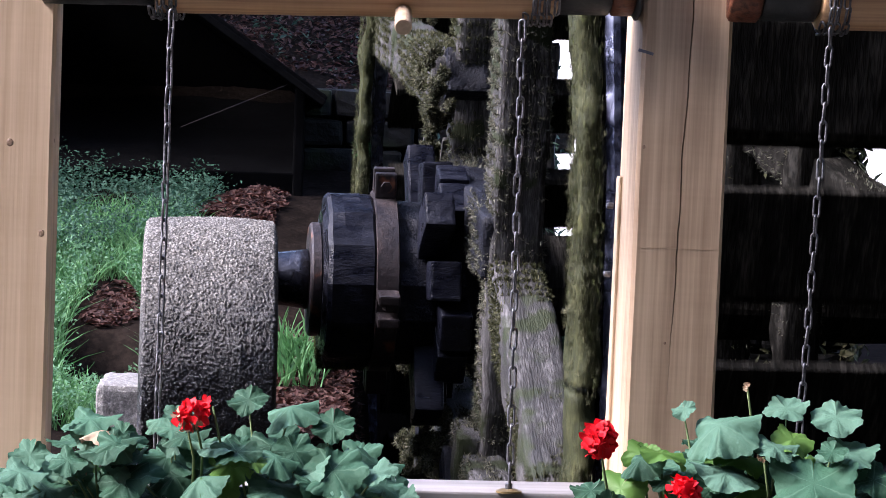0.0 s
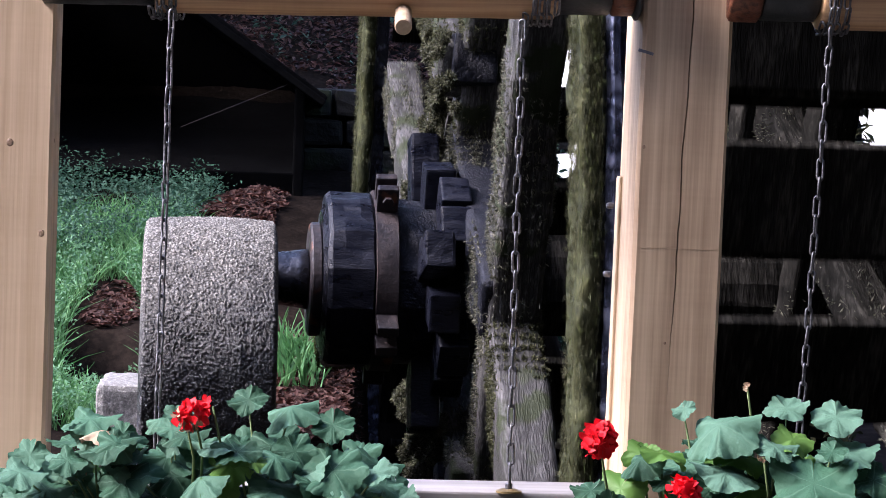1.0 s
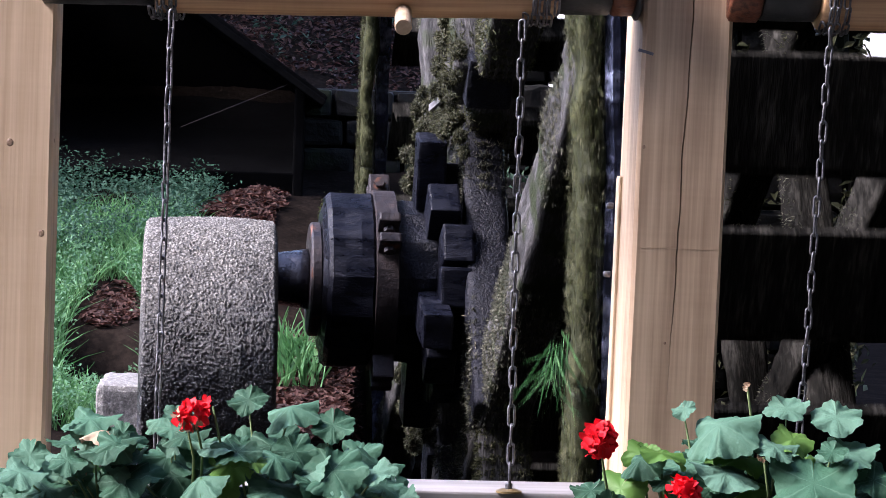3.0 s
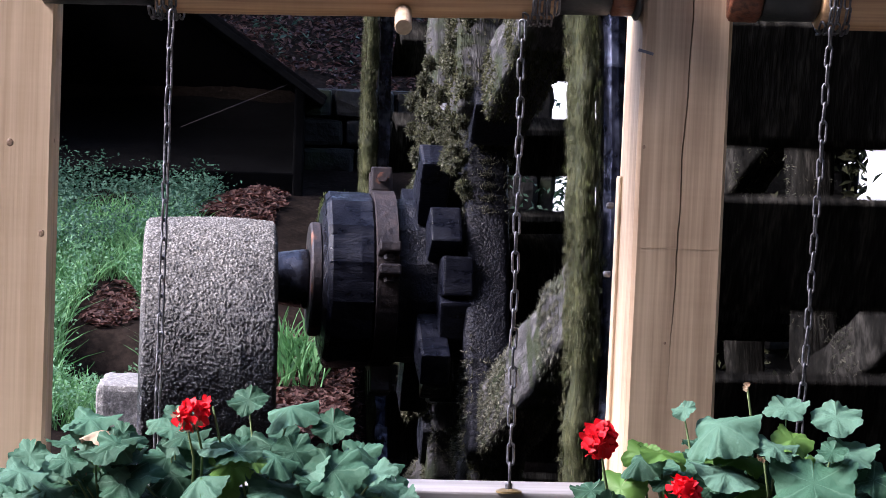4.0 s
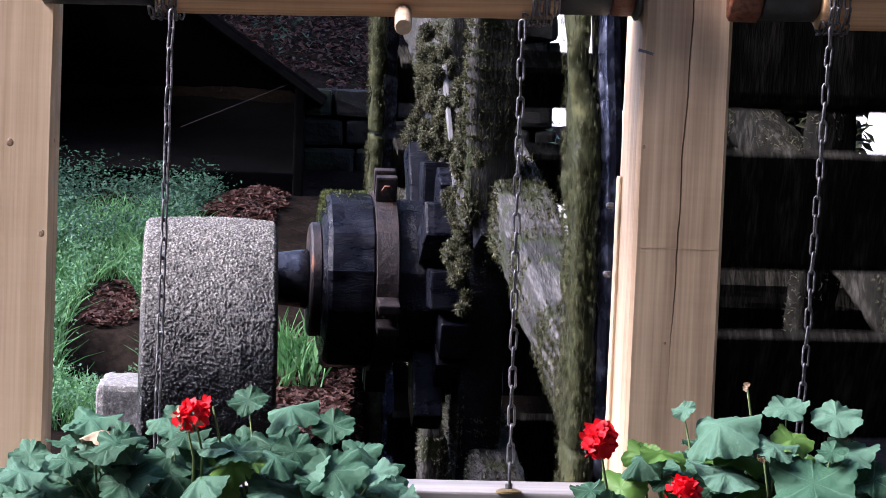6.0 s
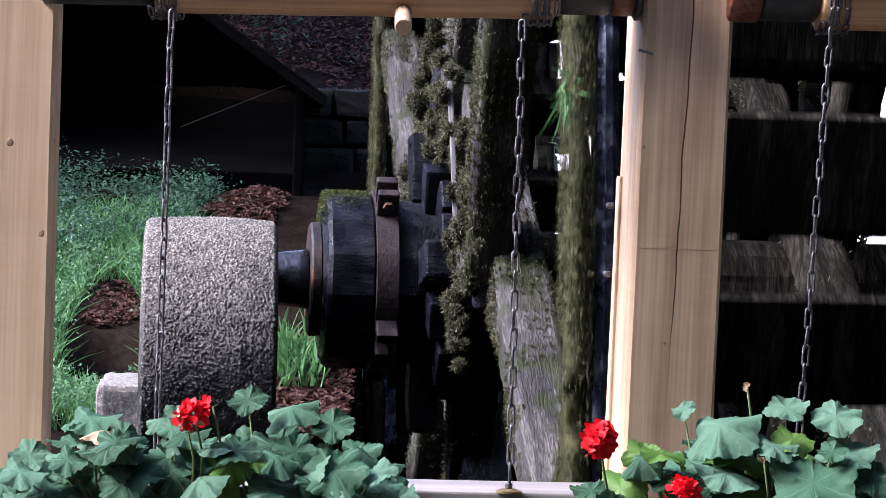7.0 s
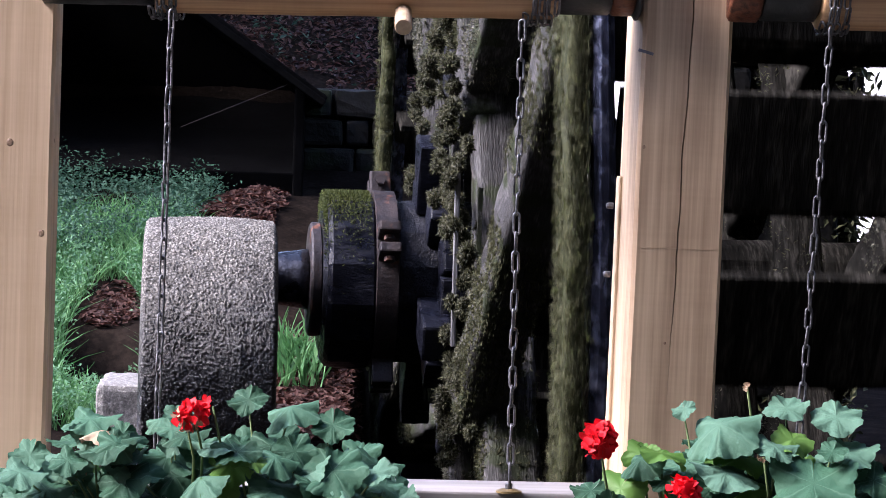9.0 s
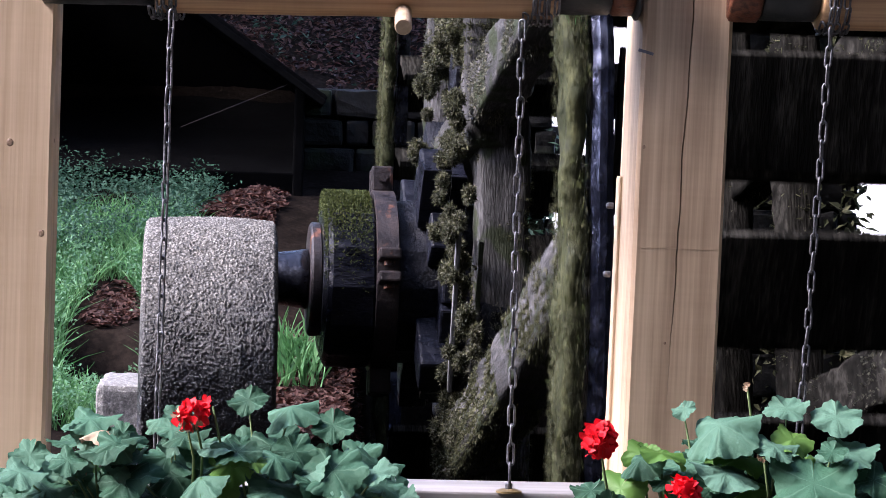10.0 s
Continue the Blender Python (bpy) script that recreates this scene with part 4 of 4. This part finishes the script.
for k, (el, rr, x, size) in enumerate(SHAGGY):
    for j in range(4):
        e = radians(el + mr.gauss(0, 5.5))
        r2 = rr + mr.gauss(0, 0.045)
        sz = size * mr.uniform(0.35, 0.85)
        bm, sp = lump(Vector((x + 0.02 + mr.gauss(0, 0.018), -math.cos(e) * r2, math.sin(e) * r2)), (sz * 0.7, sz * mr.uniform(0.7, 1.3), sz * mr.uniform(0.7, 1.3)), 70 + k * 5 + j)
        part("moss_cushion", bm, RIM_WOOD, wheel, "", smooth=True)
        shaggy_spots += mr.choices(sp, k=1000)
        core_spots += mr.choices(sp, k=500)
moss_part("shaggy_moss", shaggy_spots, mr, GREY_MOSS, 0.0095, 0.0021, "long shaggy grey-green moss", spread=1.6)
moss_part("cushion_moss", core_spots, mr, MOSS, 0.014, 0.0014, "shaggy moss round the hub", spread=1.2)

# green cushion on one quarter of the drum, and its tuft of grass
hub_spots = []
for i in range(12000):
    a = math.pi - radians(mr.gauss(230, 24))
    rr = 0.256
    if mr.random() < 0.6:
        hub_spots.append((Vector((mr.uniform(-0.33, -0.20), rr * math.cos(a), rr * math.sin(a))), Vector((0, math.cos(a), math.sin(a)))))
    else:
        r2 = mr.uniform(0.17, 0.256)
        hub_spots.append((Vector((-0.328, r2 * math.cos(a), r2 * math.sin(a))), Vector((-1, 0, 0))))
moss_part("hub_moss", hub_spots, mr, BRIGHT_MOSS, 0.0085, 0.0014, "green moss on the hub drum")


def blade_tuft(spots, length, width, rng, bend=0.5):
    """Long grass blades, curved under their own weight."""
    verts, faces = [], []
    for p, d in spots:
        d = (d + Vector((rng.gauss(0, 0.28), rng.gauss(0, 0.28), rng.gauss(0, 0.1)))).normalized()
        side = d.cross(Vector((rng.gauss(0, 1), rng.gauss(0, 1), 0.2))).normalized() * width
        ln = length * rng.uniform(0.5, 1.2)
        lean = Vector((rng.gauss(0, 1), rng.gauss(0, 1), -0.6)) * bend * ln * 0.5
        k = len(verts)
        for t, wd in ((0, 0.8), (0.4, 1.0), (0.75, 0.7), (1.0, 0.08)):
            q = p + d * ln * t + lean * t * t
            verts += [q - side * wd, q + side * wd]
        for s in range(3):
            j = k + 2 * s
            faces.append((j, j + 1, j + 3, j + 2))
    return verts, faces


def wheel_tuft(elev, rad, x, count, length, hang, rng):
    """A tuft on the rim; hang: which way round the rim its blades fall."""
    e = radians(elev)
    n_, t_ = Vector((0, -math.cos(e), math.sin(e))), Vector((0, math.sin(e), math.cos(e))) * hang
    p = OFF + n_ * rad + Vector((x, 0, 0))
    rows = [(p + Vector((rng.gauss(0, 0.012), 0, 0)) + t_ * rng.gauss(0, 0.02), n_ * 0.45 + t_ * 0.6 + Vector((-0.15, 0, 0))) for _ in range(count)]
    v, f = blade_tuft(rows, length, 0.0018, rng, 0.35)
    tagged(raw("grass_tuft", v, f, GRASS, wheel), "bright grass tuft rooted in the moss")


# elevations seen from the near side at the start
wheel_tuft(43.5, R - 0.02, 0.0, 60, 0.12, -1, mr)
wheel_tuft(171.0, R - 0.03, 0.0, 34, 0.075, 1, mr)
wheel_tuft(119.0, R - 0.04, -0.01, 36, 0.10, -1, mr)

# ---- bank plants ----
def scatter(n, x0, x1, y0, y1, rng, keep):
    out = []
    while len(out) < n:
        x, y = rng.uniform(x0, x1), rng.uniform(y0, y1)
        if keep(x, y):
            out.append(Vector((x, y, ground_height(x, y))))
    return out


br = random.Random(31)


def leafy(spots, size, rng, tilt=0.6):
    """Small pointed leaves, two faces each."""
    verts, faces = [], []
    for p in spots:
        s = size * rng.uniform(0.5, 1.4)
        nrm = Vector((rng.gauss(0, tilt), rng.gauss(-0.25, tilt), 1)).normalized()
        u = nrm.orthogonal().normalized()
        u = Matrix.Rotation(rng.uniform(0, 6.3), 3, nrm) @ u
        w_ = nrm.cross(u)
        k = len(verts)
        verts += [p - u * s, p + w_ * s * 0.45 + nrm * s * 0.2, p + u * s, p - w_ * s * 0.45 + nrm * s * 0.2]
        faces += [(k, k + 1, k + 2), (k, k + 2, k + 3)]
    return verts, faces


def on_green(x, y):
    edge = -0.75 - 0.10 * (y - 9) + 0.16 * noise.noise(Vector((x * 2, y * 2, 4)))
    pool = ((x + 1.17 + 0.11 * (y - 9.7)) / 0.16) ** 2 + ((y - 9.75) / 1.05) ** 2
    return x < edge and pool > 1.0


grass_at = scatter(20000, -2.6, -0.5, 8.3, 11.9, br, on_green)
v, f = blade_tuft([(p, Vector((0, 0, 1))) for p in grass_at], 0.14, 0.0026, br, 0.7)
tagged(raw("bank_grass", v, f, GRASS), "lush green grass on the bank", "grass", kind="stuff")
for mat, y0, y1, count, size, hmax, lab in ((HERB, 8.3, 11.2, 1100, 0.008, 0.15, "small pale herbs among the grass"), (SHADED_HERB, 10.9, 12.45, 800, 0.010, 0.18, "nettles at the back of the bank, shade put into their colour")):
    herb_at = scatter(count, -2.6, -0.6, y0, y1, br, lambda x, y: on_green(x, y) and noise.noise(Vector((x * 2.5, y * 2.5, 9))) > -0.1)
    pts = []
    for p in herb_at:
        h = br.uniform(0.05, hmax)
        pts += [p + Vector((br.gauss(0, 0.03), br.gauss(0, 0.03), h * br.uniform(0.4, 1.1))) for _ in range(26)]
    v, f = leafy(pts, size, br)
    tagged(raw("bank_herbs", v, f, mat), lab, "herbs", kind="stuff")
pts = []
for p in scatter(170, -2.5, -1.0, 11.9, 12.5, br, lambda x, y: noise.noise(Vector((x * 3, y * 2, 2))) > -0.25):
    h = br.uniform(0.12, 0.34) * (1.2 if p.x < -1.8 else 0.7 if p.x < -1.5 else 0.3)
    pts += [p + Vector((br.gauss(0, 0.035), br.gauss(0, 0.03), h * br.uniform(0.25, 1.1))) for _ in range(30)]
v, f = leafy(pts, 0.0095, br)
tagged(raw("nettles", v, f, SHADED_HERB), "tall nettles in front of the shed, shade put into their colour", "nettles", kind="stuff")
tuft = scatter(120, -0.56, -0.40, 9.3, 9.7, br, lambda x, y: True)
v, f = blade_tuft([(p, Vector((0, 0, 1))) for p in tuft], 0.22, 0.0055, br, 0.5)
tagged(raw("grass_clump", v, f, GRASS), "tall grass clump behind the hub", "grass", kind="stuff")


def litter_here(x, y):
    near = y < 10.0 and x > -0.62
    heap = y < 12.45 and ((x + 0.86) / 0.2) ** 2 + ((y - 12.05) / 0.38) ** 2 < 0.75 + 1.5 * noise.noise(Vector((x * 7, y * 5, 1)))
    shore = ((x + 1.23) / 0.13) ** 2 + ((y - 10.45) / 0.36) ** 2 < 0.8 + 1.3 * noise.noise(Vector((x * 5, y * 3, 1)))
    return near or heap or shore


lit = scatter(7000, -1.6, 0.05, 8.2, 12.6, br, litter_here)
v, f = leafy([p + Vector((0, 0, 0.012)) for p in lit], 0.019, br, 0.5)
tagged(raw("leaf_litter", v, f, LITTER), "red-brown fallen leaves on the damp bank", "leaf litter", kind="stuff")
lit = scatter(9000, -1.6, 0.6, 13.4, 17.0, br, lambda x, y: x > -0.62 or y > 14.5)
v, f = leafy([p + Vector((0, 0, 0.012)) for p in lit], 0.021, br, 0.5)
tagged(raw("leaf_litter", v, f, LITTER), "red-brown fallen leaves on the upper slope", "leaf litter", kind="stuff")
ivy_at = scatter(45, -1.1, 0.2, 14.2, 16.5, br, lambda x, y: noise.noise(Vector((x * 2, y * 2, 6))) > 0.0)
pts = []
for p in ivy_at:
    pts += [p + Vector((br.gauss(0, 0.06), br.gauss(0, 0.06), br.uniform(0.02, 0.16))) for _ in range(5)]
v, f = leafy(pts, 0.022, br, 0.6)
tagged(raw("ivy", v, f, IVY), "dark ivy trailing over the slope", "ivy", kind="stuff")
pts = []
for p in scatter(420, 0.3, 1.0, 11.5, 14, br, lambda x, y: True):
    pts += [p + Vector((br.gauss(0, 0.1), br.gauss(0, 0.1), br.uniform(0.0, 0.35))) for _ in range(12)]
for p in scatter(500, 0.3, 1.1, 12.2, 13.6, br, lambda x, y: True):
    top = 1.45 + 0.16 * noise.noise(Vector((p.x * 3, 0, 0)))
    pts += [Vector((p.x + br.gauss(0, 0.08), p.y + br.gauss(0, 0.08), -0.35 + top * br.random() ** 0.7)) for _ in range(14)]
v, f = leafy(pts, 0.02, br, 1.0)
tagged(raw("low_shrubs", v, f, IVY), "low green shrubs behind the wheel", "shrubs", kind="stuff")

# ---- the dark shed, the retaining wall, the added sky blocks ----
shed = thing("shed", pose(-1.60, 12.5, 1.0, 0, 0, 3), "open-fronted black tarred shed, dark inside", "shed")
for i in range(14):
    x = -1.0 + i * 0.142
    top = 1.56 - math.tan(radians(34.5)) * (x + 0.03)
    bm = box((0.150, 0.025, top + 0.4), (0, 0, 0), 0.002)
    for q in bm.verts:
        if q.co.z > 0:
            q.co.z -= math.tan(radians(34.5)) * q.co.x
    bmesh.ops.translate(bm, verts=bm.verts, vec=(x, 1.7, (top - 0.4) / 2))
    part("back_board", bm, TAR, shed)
# black slab added over the lit slope so the shed's inside looks dark
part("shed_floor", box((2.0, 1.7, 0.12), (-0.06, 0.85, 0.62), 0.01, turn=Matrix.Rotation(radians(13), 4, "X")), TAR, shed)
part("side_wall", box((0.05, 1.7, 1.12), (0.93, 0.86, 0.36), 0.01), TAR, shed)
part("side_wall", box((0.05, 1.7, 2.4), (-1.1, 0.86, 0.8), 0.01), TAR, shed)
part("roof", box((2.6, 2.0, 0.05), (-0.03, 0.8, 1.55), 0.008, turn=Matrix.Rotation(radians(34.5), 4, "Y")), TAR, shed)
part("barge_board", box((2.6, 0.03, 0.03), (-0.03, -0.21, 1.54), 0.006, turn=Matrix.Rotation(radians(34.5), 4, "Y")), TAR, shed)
part("tie_rod", tube([(0.40, -0.12, 0.68), (0.87, -0.12, 0.885)], 0.0012, 8), IRON, shed, "thin slanting iron rod")

wall = thing("wall_stone", pose(-0.10, 13.15, 1.2, 0, 0, 4), "dark mossy dry-stone retaining wall", "stone wall", kind="structure")
wr = random.Random(12)
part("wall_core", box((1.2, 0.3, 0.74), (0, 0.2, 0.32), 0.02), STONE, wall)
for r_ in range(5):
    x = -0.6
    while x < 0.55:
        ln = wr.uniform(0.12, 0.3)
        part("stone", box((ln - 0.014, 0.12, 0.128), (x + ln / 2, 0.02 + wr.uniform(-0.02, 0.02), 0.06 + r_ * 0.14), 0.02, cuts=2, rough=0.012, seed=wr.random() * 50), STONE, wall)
        x += ln

pier = thing("wall_pier", pose(1.24, 11.3, -0.3, 0, 0, 4), "mossy stone pier behind the wheel", "stone pier", kind="structure")
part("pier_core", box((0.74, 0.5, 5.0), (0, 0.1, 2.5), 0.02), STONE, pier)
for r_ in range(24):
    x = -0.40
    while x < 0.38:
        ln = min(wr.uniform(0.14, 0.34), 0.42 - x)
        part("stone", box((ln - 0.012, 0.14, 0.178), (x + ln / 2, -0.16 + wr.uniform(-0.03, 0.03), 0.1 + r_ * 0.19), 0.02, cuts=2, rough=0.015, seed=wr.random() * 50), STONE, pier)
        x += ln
# made-up pier that narrows the bright gap seen through the wheel
pier_screen = thing("wall_pier", pose(0.24, 12.0, 0.0, 0, 0, 4), "dark stone pier added to hide the bright distance behind the wheel", "stone pier", kind="structure")
part("pier_core", box((0.38, 0.4, 4.6), (0, 0.1, 2.2), 0.02), STONE, pier_screen)
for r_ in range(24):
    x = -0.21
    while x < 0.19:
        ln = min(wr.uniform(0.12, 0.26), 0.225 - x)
        part("stone", box((ln - 0.012, 0.14, 0.178), (x + ln / 2, -0.12 + wr.uniform(-0.03, 0.03), 0.1 + r_ * 0.19), 0.02, cuts=2, rough=0.015, seed=wr.random() * 50), STONE, pier_screen)
        x += ln
pts = []
for i in range(2600):
    side = wr.random() < 0.4
    pts.append(Vector((0.40 + wr.gauss(0, 0.03) if side else wr.uniform(-0.42, 0.42), -0.24 + wr.gauss(0, 0.02), wr.uniform(0.2, 4.6))))
v, f = leafy(pts, 0.03, wr, 1.2)
tagged(raw("ivy", v, f, MOSS, pier), "moss and creeper on the pier", kind="stuff")

backdrop = bpy.data.materials.new("pale_sky")
backdrop.use_nodes = True
bn = backdrop.node_tree
em = bn.nodes.new("ShaderNodeEmission")
gr = bn.nodes.new("ShaderNodeTexNoise")
rp = bn.nodes.new("ShaderNodeValToRGB")
gr.inputs["Scale"].default_value = 0.5
rp.color_ramp.elements[0].color, rp.color_ramp.elements[1].color = (0.85, 0.88, 0.95, 1), (1, 1, 1, 1)
bn.links.new(gr.outputs["Fac"], rp.inputs[0])
bn.links.new(rp.outputs["Color"], em.inputs["Color"])
em.inputs["Strength"].default_value = 0.35
bn.links.new(em.outputs[0], bn.nodes["Material Output"].inputs["Surface"])
tagged(raw("backdrop", [(0.0, 60, -3), (18, 60, -3), (18, 60, 9), (0.0, 60, 9)], [(0, 1, 2, 3)], backdrop), "pale bright overcast distance", "backdrop", kind="structure")

# roof out of view, added to keep sky light off the wheel
shade_canopy = thing("shade_roof", pose(1.05, 8.45, 4.2, 0, -6, 6.5), "unseen boarded roof added to shade the wheel and the slope", "roof", kind="structure")
part("roof_deck", box((2.75, 6.6, 0.08), (0, 0, 0), 0.01), TAR, shade_canopy)
# second unseen deck, added to dim the upper slope
part("roof_deck", box((5.2, 6.4, 0.08), (-2.9, 7.3, 1.7), 0.01), TAR, shade_canopy)
# wall out of view, added to block sky light from the right
mill = thing("wall_side_block", pose(2.4, 6.0, 0), "unseen plain wall added beside the wheel to block the sky", "mill wall", kind="structure")
part("wall_face", box((0.4, 9.0, 9.0), (0.2, 0, 3.5), 0.02), STONE, mill)
# made-up wall behind the camera that keeps low front sky off everything
house = thing("wall_front_block", pose(0, -3.0, 0), "unseen dark wall added behind the viewpoint to block low sky", "house wall", kind="structure")
part("wall_face", box((30, 0.4, 14.0), (0, -0.2, 7.0), 0.02), STONE, house)


def motions():
    walk(wheel, [(t, pose(-0.025, 8.06, 1.22, 0, 0, 6.5) @ Matrix.Rotation(radians(a), 4, "X")) for t, a in enumerate(TURNED)])


motions()
